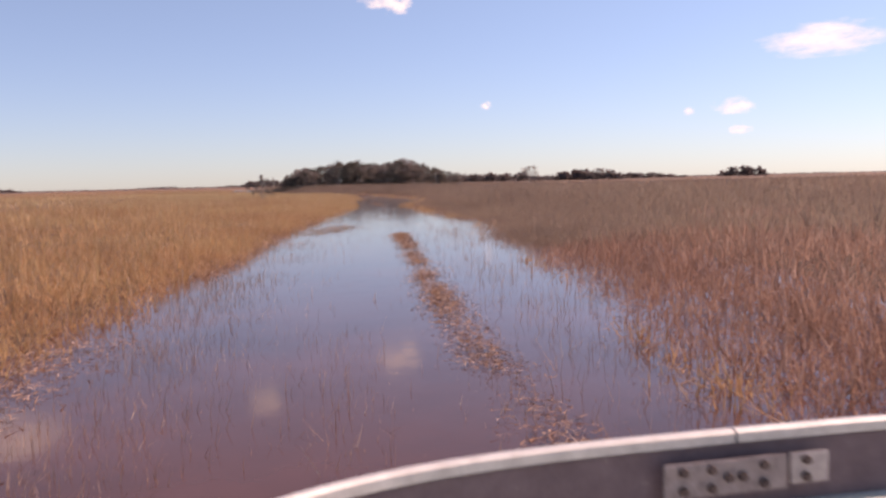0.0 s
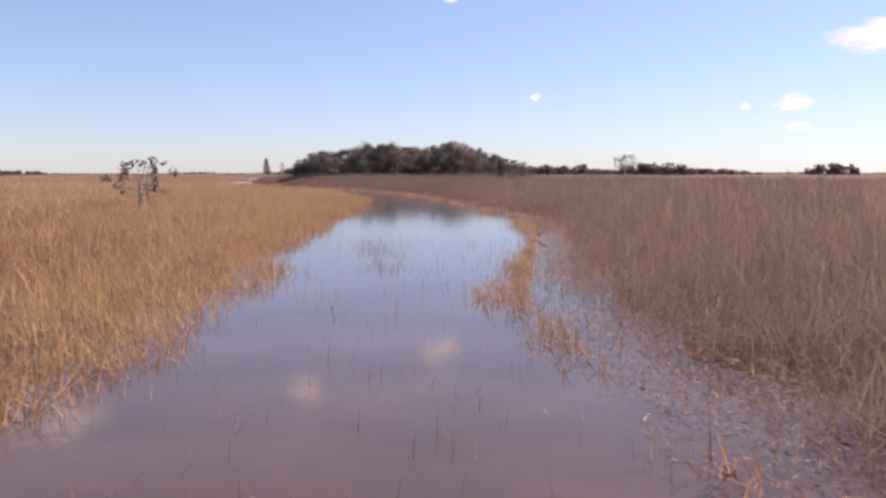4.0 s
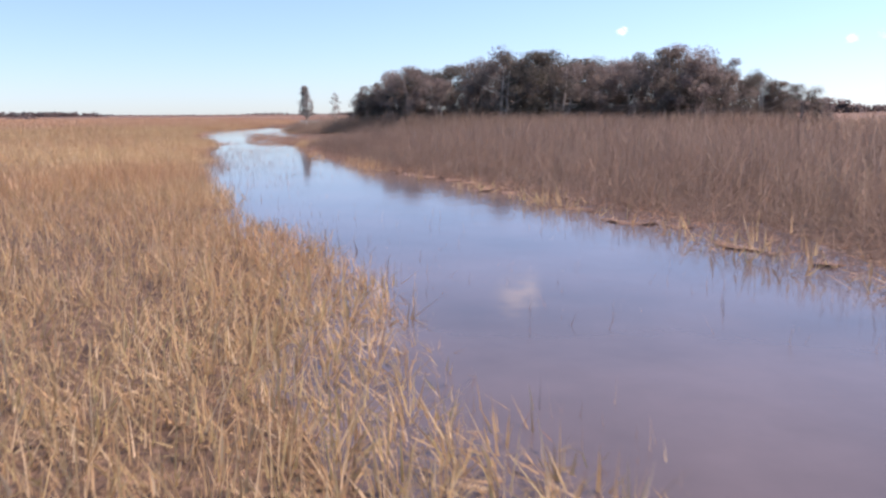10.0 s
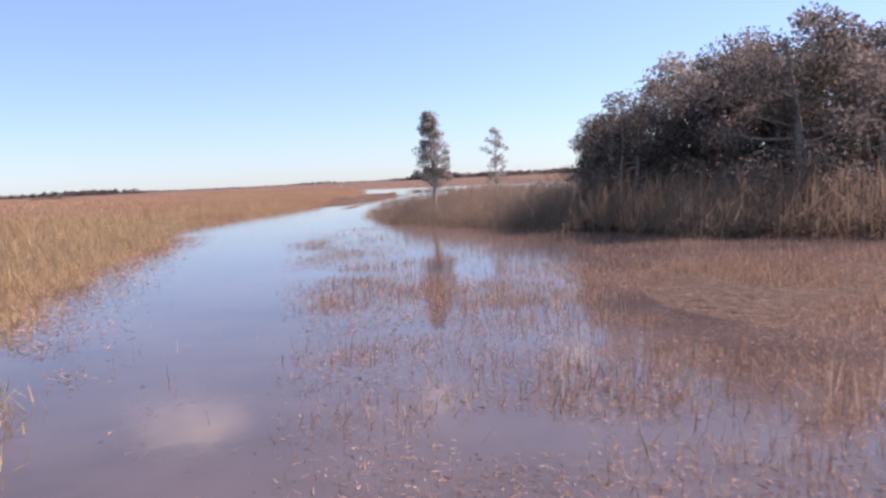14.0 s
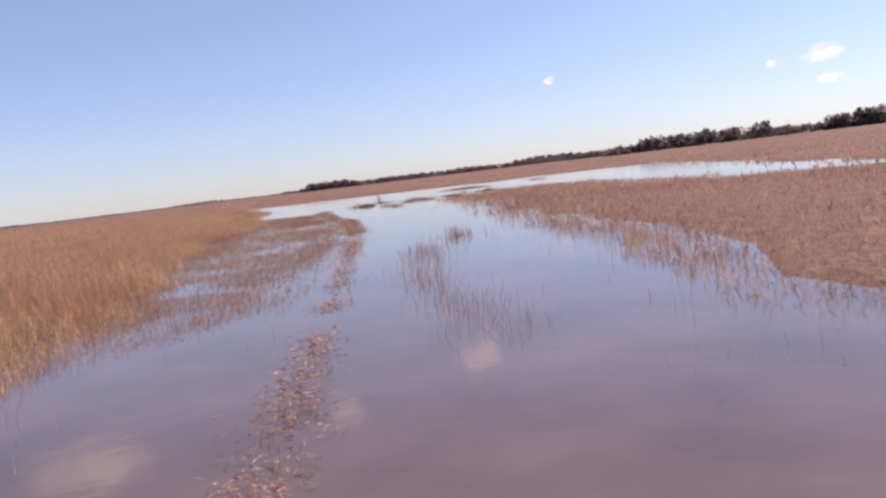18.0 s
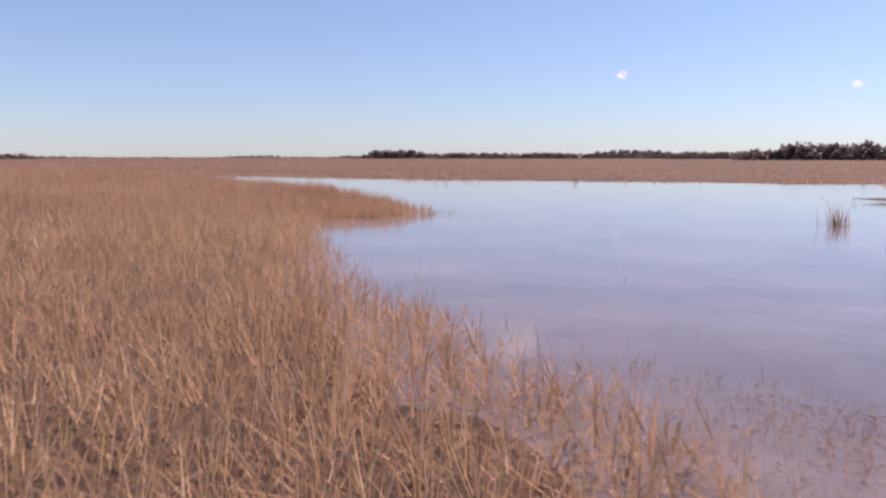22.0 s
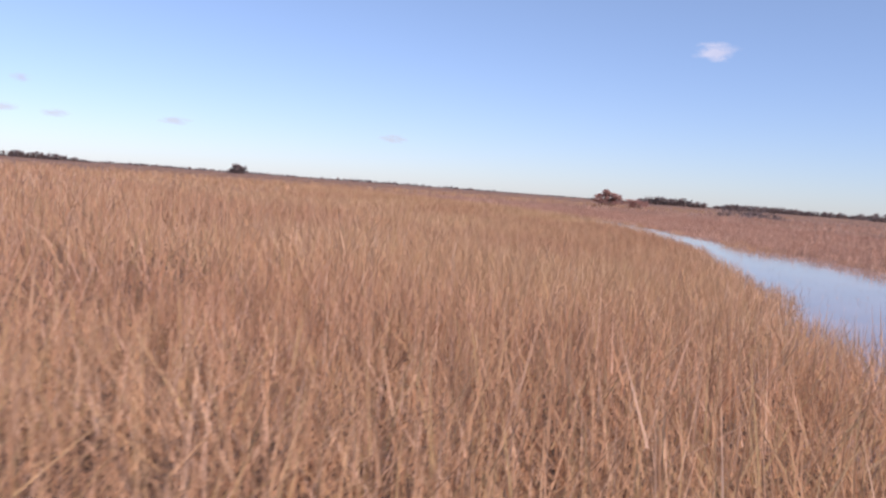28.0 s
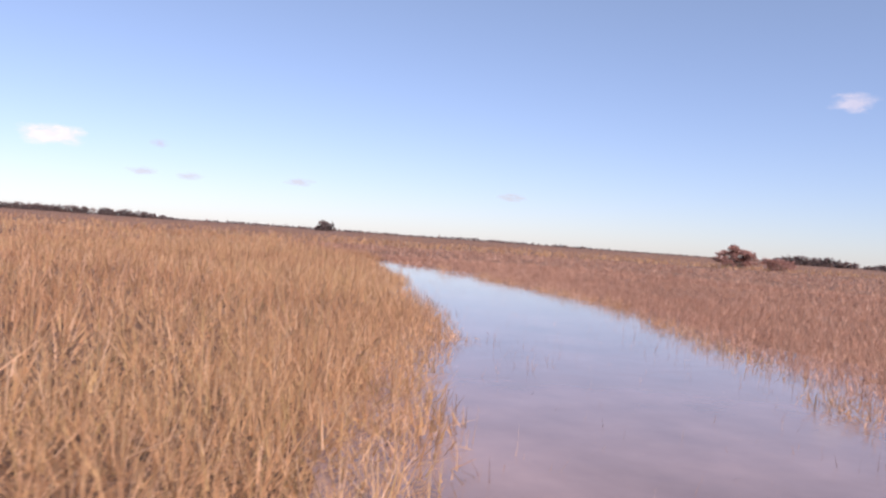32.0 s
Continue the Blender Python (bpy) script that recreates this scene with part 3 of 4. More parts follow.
weeds.append(blades(wx, wy, np.full(len(wx), -0.03), rng.uniform(0.03, 0.17, len(wx)) * (0.5 + wobble(wx, wy, 0.9, 44)), rng.uniform(0.004, 0.008, len(wx)), 0.7, 1))
x, y = scatter(24, 0, 11)
s = depth_in(x, y)
k = (s > 0) & (np.exp(-s / 1.2) * np.clip(2.5 * wobble(x, y, 1.4, 22) - 0.4, 0, 1) + 0.06 * (wobble(x, y, 4, 23) > 0.6) * (y < 262) > rng.random(len(x)))
weeds.append(blades(x[k], y[k], np.full(k.sum(), -0.05), rng.uniform(0.05, 0.26, k.sum()), rng.uniform(0.004, 0.008, k.sum()), 0.4, 1))
tagged(new("water_weeds", arrays_mesh("water_weeds", *joined(weeds), M_WEED)), "thin dry weeds standing in the shallow water", "weeds", kind="stuff")


# straw washed up along the water's edge
def straws(x, y, z, length, w):
    n = len(x)
    a = rng.uniform(0, np.pi, n)
    tilt = rng.normal(0, 0.18, n)
    ax = np.stack([np.cos(a) * length / 2, np.sin(a) * length / 2, tilt * length / 2], -1)
    sd = np.stack([-np.sin(a) * w / 2, np.cos(a) * w / 2, rng.normal(0, 0.3, n) * w], -1)
    c = np.stack([x, y, z], -1)
    v = np.stack([c - ax - sd * 1.4, c - ax + sd * 1.4, c + ax], 1).reshape(-1, 3)
    return v, np.arange(3 * n).reshape(-1, 3)


x, y = scatter(24, 0, 13)
s = depth_in(x, y)
right = on_right(x, y)
k = (s > -2.0) & (s < 0.4) & (rng.random(len(x)) < np.where(right & (y < 226), 0.15 + 0.85 * (y > 50) * (y < 172) + 0.5 * (y > 190), np.where((y < 60) | ((y > 172) & (y < 214)), 0.7, 0.25)) * np.clip(3 * wobble(x, y, 2.2, 31) - 0.6, 0, 1))
bank = np.array([p for p in RIGHT_BANK if -10 < p[1] < 172])
seg = np.hypot(*np.diff(bank, axis=0).T)
pick = rng.choice(len(seg), 85000, p=seg / seg.sum())
f = rng.random(85000)
bx = bank[pick, 0] + (bank[pick + 1, 0] - bank[pick, 0]) * f + 0.7 + rng.normal(0, 0.6, 85000)
by = bank[pick, 1] + (bank[pick + 1, 1] - bank[pick, 1]) * f
bk = (by > 8) & (rng.random(85000) < np.clip(0.12 + (by - 44) / 20, 0.12, 1)) & (wobble(bx, by, 3.0, 33) + 0.25 * wobble(bx, by, 0.6, 34) > 0.35) & (depth_in(bx, by) < 0.5)
bx, by = bx[bk], by[bk]
heaps = [straws(bx, by, rng.uniform(0.01, 0.12, len(bx)), rng.uniform(0.03, 0.11, len(bx)), rng.uniform(0.004, 0.008, len(bx))), straws(x[k], y[k], rng.uniform(0.01, 0.12, k.sum()), rng.uniform(0.04, 0.13, k.sum()), rng.uniform(0.004, 0.008, k.sum()))]
for line, spread, per_m2, top in STRIPS[:2] + STRIPS[3:5]:
    n = int(per_m2 * 150)
    k = rng.integers(0, len(line) - 1, n)
    f = rng.random(n)
    p = np.array(line)
    x = p[k, 0] + (p[k + 1, 0] - p[k, 0]) * f + rng.normal(0, spread * 0.55, n)
    y = p[k, 1] + (p[k + 1, 1] - p[k, 1]) * f + rng.normal(0, spread * 0.3, n)
    k = (depth_in(x, y) > 0) & (1.8 * wobble(x, y, 0.9, 21) - 0.3 > rng.random(n))
    heaps.append(straws(x[k], y[k], rng.uniform(0.004, 0.05, k.sum()), rng.uniform(0.03, 0.11, k.sum()), rng.uniform(0.004, 0.007, k.sum())))
for low, high_y, shift, spread, n in ((172, 214, 0.2, 0.55, 22000), (9, 50, 0.1, 0.28, 12000)):
    edge_line = np.array([p for p in LEFT_BANK if low - 12 < p[1] < high_y + 8])
    seg = np.hypot(*np.diff(edge_line, axis=0).T)
    k = rng.choice(len(seg), n, p=seg / seg.sum())
    f = rng.random(n)
    x = edge_line[k, 0] + (edge_line[k + 1, 0] - edge_line[k, 0]) * f + shift + rng.normal(0, spread, n)
    y = edge_line[k, 1] + (edge_line[k + 1, 1] - edge_line[k, 1]) * f
    k = (y > low) & (y < high_y) & (wobble(x, y, 2.0, 35) + 0.3 * wobble(x, y, 0.5, 36) > 0.5)
    heaps.append(straws(x[k], y[k], rng.uniform(0.005, 0.07, k.sum()), rng.uniform(0.04, 0.13, k.sum()), rng.uniform(0.004, 0.008, k.sum())))
keep = rng.random(len(wx)) < 0.28
heaps.append(straws(wx[keep], wy[keep], rng.uniform(0.004, 0.02, keep.sum()), rng.uniform(0.03, 0.1, keep.sum()), rng.uniform(0.003, 0.006, keep.sum())))
n = 320000
x, y = rng.uniform(-16, 2, n), rng.uniform(170, 205, n)
k = (thick_weeds(x, y) > rng.random(n)) & (depth_in(x, y) > 0)
heaps.append(straws(x[k], y[k], rng.uniform(0.004, 0.03, k.sum()), rng.uniform(0.02, 0.08, k.sum()), rng.uniform(0.003, 0.006, k.sum())))
tagged(new("straw_litter", arrays_mesh("straw_litter", *joined(heaps), M_LITTER)),
       "pale broken straw washed up along the bank", "litter", kind="stuff")


def mat_colour(t):
    long = t.nodes.new("ShaderNodeMapping")
    long.inputs["Scale"].default_value = (1.0, 0.45, 1.0)
    t.links.new(t.nodes.new("ShaderNodeNewGeometry").outputs["Position"], long.inputs["Vector"])
    fine = ramp(t, [(0.3, (0.10, 0.06, 0.045)), (0.48, (0.29, 0.19, 0.14)), (0.7, (0.50, 0.36, 0.28))], noise_at(t, 28.0, 6.0, 0.75, long.outputs["Vector"]))
    return mixed(t, 1.0, fine, ramp(t, [(0.35, (0.6, 0.55, 0.53)), (0.65, (1.0, 0.98, 0.95))], noise_at(t, 1.6, 4.0)), "MULTIPLY")


M_MAT = surface("straw mat", mat_colour, 0.9, 0.0, (40.0, 1.0, 0.05))


def straw_mat(bank, y_from, y_to, shift=0.0, share=1.0):
    """A felted ribbon of washed-up straw with frayed edges along a bank."""
    pts = np.array(bank, float)
    at = np.concatenate([[0], np.cumsum(np.hypot(*np.diff(pts, axis=0).T))])
    d = np.arange(0, at[-1], 0.1)
    x, y = np.interp(d, at, pts[:, 0]), np.interp(d, at, pts[:, 1])
    keep = (y > y_from) & (y < y_to)
    x, y, d = x[keep], y[keep], d[keep]
    tx, ty = np.gradient(x), np.gradient(y)
    nrm = np.hypot(tx, ty)
    rx, ry = ty / nrm, -tx / nrm
    inner = shift - 0.15 + 0.7 * (wobble(d, d * 0, 1.1, 81) - 0.4) + 0.4 * (wobble(d, d * 0, 4.0, 82) - 0.5)
    wide = np.clip(1.5 * wobble(d, d * 0, 6.0, 83) + 0.7 * wobble(d, d * 0, 0.9, 84) - 0.28, 0.02, 1.6) * share * np.clip((y - y_from + 1) / 14, 0.1, 1) * np.clip((y_to + 1 - y) / 8, 0.1, 1)
    across = 19
    rows = []
    for k in range(across):
        f = k / (across - 1)
        off = inner + wide * f
        px, py = x + rx * off, y + ry * off
        rows.append(np.stack([px, py, -0.015 + 0.035 * np.sin(math.pi * f) ** 0.6 + 0.03 * (wobble(px, py, 0.25, 85) - 0.5)], -1))
    v = np.stack(rows, 1)
    n = len(x)
    a, b = np.meshgrid(np.arange(n - 1), np.arange(across - 1), indexing="ij")
    q = (a * across + b).ravel()
    torn = wobble(v[:-1, :-1, 0], v[:-1, :-1, 1], 0.35, 86) + 0.5 * wobble(v[:-1, :-1, 0], v[:-1, :-1, 1], 1.4, 87)
    q = q[(torn.ravel() > 0.72 + 0.3 * np.abs(b.ravel() / (across - 2) - 0.5))]
    me = arrays_mesh("straw_mat", v.reshape(-1, 3), np.stack([q, q + 1, q + across + 1, q + across], -1), M_MAT)
    return tagged(new("straw_mat", me), "felted mat of pinkish dead straw along the bank", "litter", kind="stuff")


straw_mat(RIGHT_BANK, 74, 150)


# ---- trees ----
def tube(bm, points, radii, sides=7):
    rings = []
    for i, (p, r) in enumerate(zip(points, radii)):
        a = points[max(i - 1, 0)]
        b = points[min(i + 1, len(points) - 1)]
        way = (b - a).normalized()
        u = way.orthogonal().normalized()
        v = way.cross(u)
        rings.append([bm.verts.new(p + r * (math.cos(t) * u + math.sin(t) * v)) for t in [2 * math.pi * k / sides for k in range(sides)]])
    for a, b in zip(rings[:-1], rings[1:]):
        for k in range(sides):
            bm.faces.new((a[k], a[(k + 1) % sides], b[(k + 1) % sides], b[k]))
    bm.faces.new(rings[-1])


def leaves(centres, radii, count, size, r):
    """Small leaves in clumps: count leaves round each centre."""
    n = len(centres) * count
    c = np.repeat(np.asarray(centres, float), count, 0)
    rad = np.repeat(np.asarray(radii, float), count)
    d = r.normal(size=(n, 3))
    d /= np.linalg.norm(d, axis=1)[:, None]
    p = c + d * (rad * r.random(n) ** 0.45)[:, None] * [1, 1, 0.7]
    u = d * 0.5 + r.normal(size=(n, 3)) * 0.8
    u /= np.linalg.norm(u, axis=1)[:, None]
    v = np.cross(u, r.normal(size=(n, 3)))
    v /= np.linalg.norm(v, axis=1)[:, None]
    s = (size * r.uniform(0.6, 1.4, n))[:, None]
    q = np.stack([p - u * s * 1.1 - v * s * 0.1, p + u * s * 0.55 + v * s * 0.62, p + u * s * 0.7 - v * s * 0.6], 1).reshape(-1, 3)
    return q, np.arange(3 * n).reshape(-1, 3)


def tree(name, seed, height, spread, low, clumps, per_clump, leaf, bark, leaf_mat, clump_size=0.75, stems=1, label="", cone=0.0, girth=0.028, rise=(0.05, 0.5)):
    r = np.random.default_rng(seed)
    top = new(name)
    bm, limbs, centres, radii = bmesh.new(), bmesh.new(), [], []
    axes = []
    for k in range(stems):
        lean = r.normal(0, 0.12 * spread, 2)
        foot = Vector((r.normal(0, 0.25) * (stems > 1), r.normal(0, 0.25) * (stems > 1), -0.2))
        pts = [foot + Vector((lean[0] * f + 0.05 * spread * math.sin(5 * f + seed), lean[1] * f + 0.05 * spread * math.cos(4 * f + seed), height * 0.9 * f)) for f in (0, 0.2, 0.4, 0.6, 0.8, 1.0)]
        thick = girth * height / stems ** 0.4
        tube(bm, pts, [thick * g for g in (1.25, 0.95, 0.75, 0.55, 0.38, 0.2)])
        axes.append(pts)
    for k in range(clumps):
        pts = axes[k % stems]
        f = low + (1 - low) * (k + r.random()) / clumps
        i = min(int(f * 5), 4)
        start = pts[i].lerp(pts[i + 1], f * 5 - i)
        reach = spread * (0.35 + 0.65 * math.sin(math.pi * min(0.98, (f - low) / (1 - low) * 0.75 + 0.22))) * r.uniform(0.35, 1.0)
        if cone:
            reach = spread * (1.02 - f) ** cone * r.uniform(0.3, 1.0)
        a = r.uniform(0, 2 * math.pi)
        end = start + Vector((math.cos(a) * reach, math.sin(a) * reach, reach * r.uniform(*rise)))
        end.z = min(end.z, height * 0.97)
        bend = start.lerp(end, 0.5) + Vector((0, 0, -0.06 * reach))
        tube(limbs, [start, bend, end], [0.011 * height * (1.1 - f), 0.008 * height * (1.1 - f), 0.003 * height], 5)
        centres.append(tuple(end))
        radii.append(clump_size * r.uniform(0.6, 1.25))
    part("trunk", bm, bark, top)
    part("branchwork", limbs, bark, top)
    mesh_part("crown", arrays_mesh("crown", *leaves(centres, radii, per_clump, leaf, r), leaf_mat), top)
    return tagged(top, label, "tree")


HAMMOCK_LABEL = "dense dark green hardwood tree on the tree island"
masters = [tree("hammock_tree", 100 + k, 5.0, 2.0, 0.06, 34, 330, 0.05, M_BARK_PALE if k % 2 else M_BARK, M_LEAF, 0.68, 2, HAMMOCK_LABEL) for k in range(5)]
PROFILE = [(-6.6, 2.4), (-4.4, 3.8), (-3, 4.35), (-2.0, 4.7), (-1.2, 5.15), (0.6, 5.45), (3, 5.35), (4.2, 5.25), (5.0, 6.25), (8, 6.5), (13, 6.5), (16, 6.0), (19, 6.4), (23, 6.6), (25, 6.1), (28, 5.4), (31, 4.2), (35, 2.7)]
FRONT = [(-7, 198.2), (-4.4, 196.9), (-3, 195.4), (-1.6, 194.0), (0, 193.2), (6, 192.4), (12, 192.4), (20, 193.5), (33, 196)]
tree_rng = random.Random(5)
spots = [(-1.0, 193.6), (-4.7, 199.4), (-4.3, 198.0)]
for row, (dy, step) in enumerate(((0.0, 2.2), (3.2, 2.6), (6.8, 3.0))):
    px = -4.95 + 0.9 * row
    while px < 35:
        front = float(np.interp(px, [p[0] for p in FRONT], [p[1] for p in FRONT])) + 2.1
        back = dy * (1.3 if px > 5 else 1.0) * min(1, (px + 9) / 8, (37 - px) / 8)
        spots.append((px + tree_rng.uniform(-0.4, 0.4), front + back + tree_rng.uniform(-0.6, 0.6)))
        px += step
for k, (px, py) in enumerate(spots):
    h = float(np.interp(px, [p[0] for p in PROFILE], [p[1] for p in PROFILE])) * tree_rng.uniform(0.9, 1.13)
    m = pose(px, py, 0.0, 0, 0, tree_rng.uniform(0, 360)) @ Matrix.Diagonal((h / 5 * 1.05, h / 5 * 1.05, h / 5, 1))
    if k < len(masters):
        masters[k].matrix_basis = m
        tagged(masters[k], group="trees of the tree island")
    else:
        src = masters[k % len(masters)]
        keep_basis = src.matrix_basis.copy()
        src.matrix_basis = Matrix.Identity(4)
        copy_thing(src, m)
        src.matrix_basis = keep_basis

grey = tree("grey_tree", 41, 5.2, 1.3, 0.4, 34, 70, 0.08, M_BARK_PALE, M_LEAF_PALE, 0.5, 1, "grey thin-leaved tree rising out of the tree island")
grey.matrix_basis = pose(-2.2, 199.8, 0) @ Matrix.Diagonal((1.1, 1.1, 1.08, 1))
lone = tree("lone_tree", 31, 4.8, 1.0, 0.3, 70, 210, 0.03, M_BARK_PALE, M_LEAF_PALE, 0.26, 1, "slender pale tree with thin grey-green leaves in tall reeds", cone=0.6, girth=0.017, rise=(0.3, 0.9))
lone.matrix_basis = pose(-10.65, 204.8, 0)
thin = tree("thin_tree", 32, 4.05, 0.5, 0.4, 30, 75, 0.028, M_BARK_PALE, M_LEAF_PALE, 0.21, 1, "thin young pale tree standing behind the reeds", girth=0.012, rise=(0.4, 1.1))
thin.matrix_basis = pose(-8.2, 206.8, 0)
shrub = tree("bare_shrub", 33, 2.5, 1.7, 0.35, 28, 18, 0.075, M_BARK, M_LEAF, 0.26, 3, "half-bare brown shrub standing in the sawgrass")
shrub.matrix_basis = pose(-4.2, 92.9, 0)
dead = tree("bare_tree", 34, 5.0, 2.2, 0.5, 34, 40, 0.08, M_BARK_PALE, M_LEAF_PALE, 0.5, 1, "pale almost leafless tree far out in the marsh")
dead.matrix_basis = pose(48, 186.4, 0)


# far woods on the horizon
def far_clumps(cx, cy, length, high, turn=0.0):
    """Small far trees in a row, each a dome of clumps."""
    count = max(3, int(length / 1.25))
    u = (np.arange(count) + rng.random(count)) / count - 0.5
    th = 1.25 * high * rng.uniform(0.7, 1.0, count) * np.clip(1.2 - (2 * np.abs(u)) ** 3, 0.4, 1)
    x = cx + u * length * math.cos(turn) + rng.normal(0, 2, count)
    y = cy + u * length * math.sin(turn) + rng.normal(0, 2, count)
    per = 15
    up = rng.random((count, per)) ** 0.8
    out = (0.42 * th + 1.6)[:, None] * np.sqrt(1 - up ** 2) * rng.random((count, per)) ** 0.5
    way = rng.uniform(0, 2 * np.pi, (count, per))
    c = np.stack([x[:, None] + out * np.cos(way), y[:, None] + out * np.sin(way), 0.82 * th[:, None] * up], -1)
    return c.reshape(-1, 3)


pieces = []
ring_n = 12000
a = rng.uniform(0, 2 * np.pi, ring_n)
rr = rng.uniform(760, 980, ring_n)
hh = 1.75 * (0.45 + 0.9 * wobble(a * 300, a * 0, 9.0, 51)) * (0.5 + 0.8 * wobble(a * 300, a * 0, 40.0, 52))
c = np.stack([-30 + rr * np.sin(a), 200 + rr * np.cos(a), hh * rng.uniform(0.2, 1, ring_n)], -1)
pieces.append(leaves(c, np.full(ring_n, 1.0), 4, 1.0, rng))
CLUSTERS = [(270, 500, 26, 6.2), (220, 620, 120, 4.6), (130, 700, 60, 4.2), (113, 534, 70, 6.0), (170, 505, 40, 7.0), (-45, 870, 45, 6.6), (10, 860, 60, 4.4),
            (133, 900, 70, 6.5), (60, 870, 40, 4.8), (-557, 493, 9, 6.2), (-640, 360, 120, 4.6), (-168, 476, 12, 1.6),
            (-5, 900, 150, 4.6), (95, 880, 130, 4.4), (190, 830, 130, 5.0), (-405, 700, 40, 5.0), (-355, 745, 75, 3.4), (-420, 800, 60, 4.5), (-330, 820, 70, 4.6), (-250, 700, 50, 4.0)]
for cx, cy, length, high in CLUSTERS:
    c = far_clumps(cx, cy, length, high, math.atan2(-(cx + 30), cy - 200))
    pieces.append(leaves(c, np.full(len(c), 0.24 * high), 7, 0.12 * high, rng))
fv, ff = joined(pieces)
tagged(new("far_woods", arrays_mesh("far_woods", fv, ff, M_HAZED_LEAF)), "low dark woods along the horizon", "woods", kind="stuff")
mound = tree("mound_tree", 36, 3.7, 3.6, 0.02, 120, 60, 0.12, M_BARK, M_LEAF_RED, 0.4, 1, "low pointed reddish-brown tree far across the marsh", cone=1.0)
mound.matrix_basis = pose(-204.9, 471.6, 0.25) @ Matrix.Diagonal((1.5, 1.5, 1.08, 1))
low_mound = tree("low_bush", 37, 1.8, 2.4, 0.02, 44, 60, 0.13, M_BARK, M_LEAF_RED, 0.55, 3, "low dark bush spreading beside the pointed tree")
low_mound.matrix_basis = pose(-199.6, 476.0, 0.2)


# ---- clouds ----
def cloud_material(name, glow, dense):
    """Vapour that lets the sky through, thinning out towards a torn edge."""
    m, t, out = material(name)
    own = t.nodes.new("ShaderNodeObjectInfo").outputs["Random"]
    place = t.nodes.new("ShaderNodeTexCoord").outputs["Object"]
    far = t.nodes.new("ShaderNodeVectorMath")
    far.operation = "LENGTH"
    t.links.new(place, far.inputs[0])
    turn = t.nodes.new("ShaderNodeMath")
    turn.operation, turn.inputs[1].default_value = "MULTIPLY", 40.0
    t.links.new(own, turn.inputs[0])
    lumps = t.nodes.new("ShaderNodeTexNoise")
    lumps.noise_dimensions = "4D"
    for key, value in (("Scale", 1.9), ("Detail", 6.0), ("Roughness", 0.62)):
        lumps.inputs[key].default_value = value
    t.links.new(place, lumps.inputs["Vector"])
    t.links.new(turn.outputs[0], lumps.inputs["W"])
    sums = []
    for kind, first, second in (("MULTIPLY_ADD", lumps.outputs["Fac"], 1.15), ("SUBTRACT", None, None)):
        k = t.nodes.new("ShaderNodeMath")
        k.operation = kind
        if kind == "MULTIPLY_ADD":
            t.links.new(first, k.inputs[0])
            k.inputs[1].default_value, k.inputs[2].default_value = second, 0.18
        else:
            t.links.new(sums[0].outputs[0], k.inputs[0])
            t.links.new(far.outputs["Value"], k.inputs[1])
        sums.append(k)
    veil = ramp(t, [(0.0, (0, 0, 0)), (0.16, (0.3 * dense,) * 3), (0.42, (dense,) * 3)], sums[1].outputs[0])
    # self-glow stands in for sunlight scattered through the cloud
    light = t.nodes.new("ShaderNodeEmission")
    light.inputs["Strength"].default_value = glow
    t.links.new(ramp(t, [(0.35, (0.80, 0.88, 0.93)), (0.6, (0.88, 0.97, 1.0))], lumps.outputs["Fac"]), light.inputs["Color"])
    clear = t.nodes.new("ShaderNodeBsdfTransparent")
    mix = t.nodes.new("ShaderNodeMixShader")
    t.links.new(veil, mix.inputs[0])
    t.links.new(clear.outputs[0], mix.inputs[1])
    t.links.new(light.outputs[0], mix.inputs[2])
    t.links.new(mix.outputs[0], out.inputs["Surface"])
    return m


M_CLOUD = cloud_material("cloud", 0.95, 0.97)
M_CLOUD_THIN = cloud_material("thin cloud", 0.85, 0.45)
M_CLOUD_GREY = cloud_material("grey cloud", 0.55, 0.5)


def cloud(seed, right_deg, up_deg, wide, high, origin, mat, dist=4000):
    """A heap of vapour far off: a bulged, uneven shell with a flat foot."""
    r = random.Random(seed)
    wide, high = wide * dist / 2600, high * dist / 2600
    bm = bmesh.new()
    across, up = 28, 16
    grid = []
    for i in range(across + 1):
        u = -1 + 2 * i / across
        row = []
        for j in range(up + 1):
            w = -1 + 2 * j / up
            bulge = 0.5 * max(0.0, 1 - u * u) * max(0.0, 1 - w * w) * (0.7 + 0.6 * noise.noise(Vector((2 * u + seed, 2 * w, 0.3))))
            row.append(bm.verts.new((u, -bulge, w if w > 0 else 0.7 * w)))
        grid.append(row)
    for i in range(across):
        for j in range(up):
            bm.faces.new((grid[i][j], grid[i + 1][j], grid[i + 1][j + 1], grid[i][j + 1])).smooth = True
    ob = part("cloud", bm, mat)
    a, e = radians(right_deg), radians(up_deg)
    ob.matrix_basis = (Matrix.Translation((origin[0] + dist * math.sin(a) * math.cos(e), origin[1] + dist * math.cos(a) * math.cos(e), dist * math.sin(e) + 0.25 * high))
                       @ pose(0, 0, 0, 0, 0, -right_deg) @ Matrix.Diagonal((0.68 * wide, 0.5 * high, 0.75 * high, 1)))
    return tagged(ob, "small white fair-weather cloud", "cloud", group="clouds")


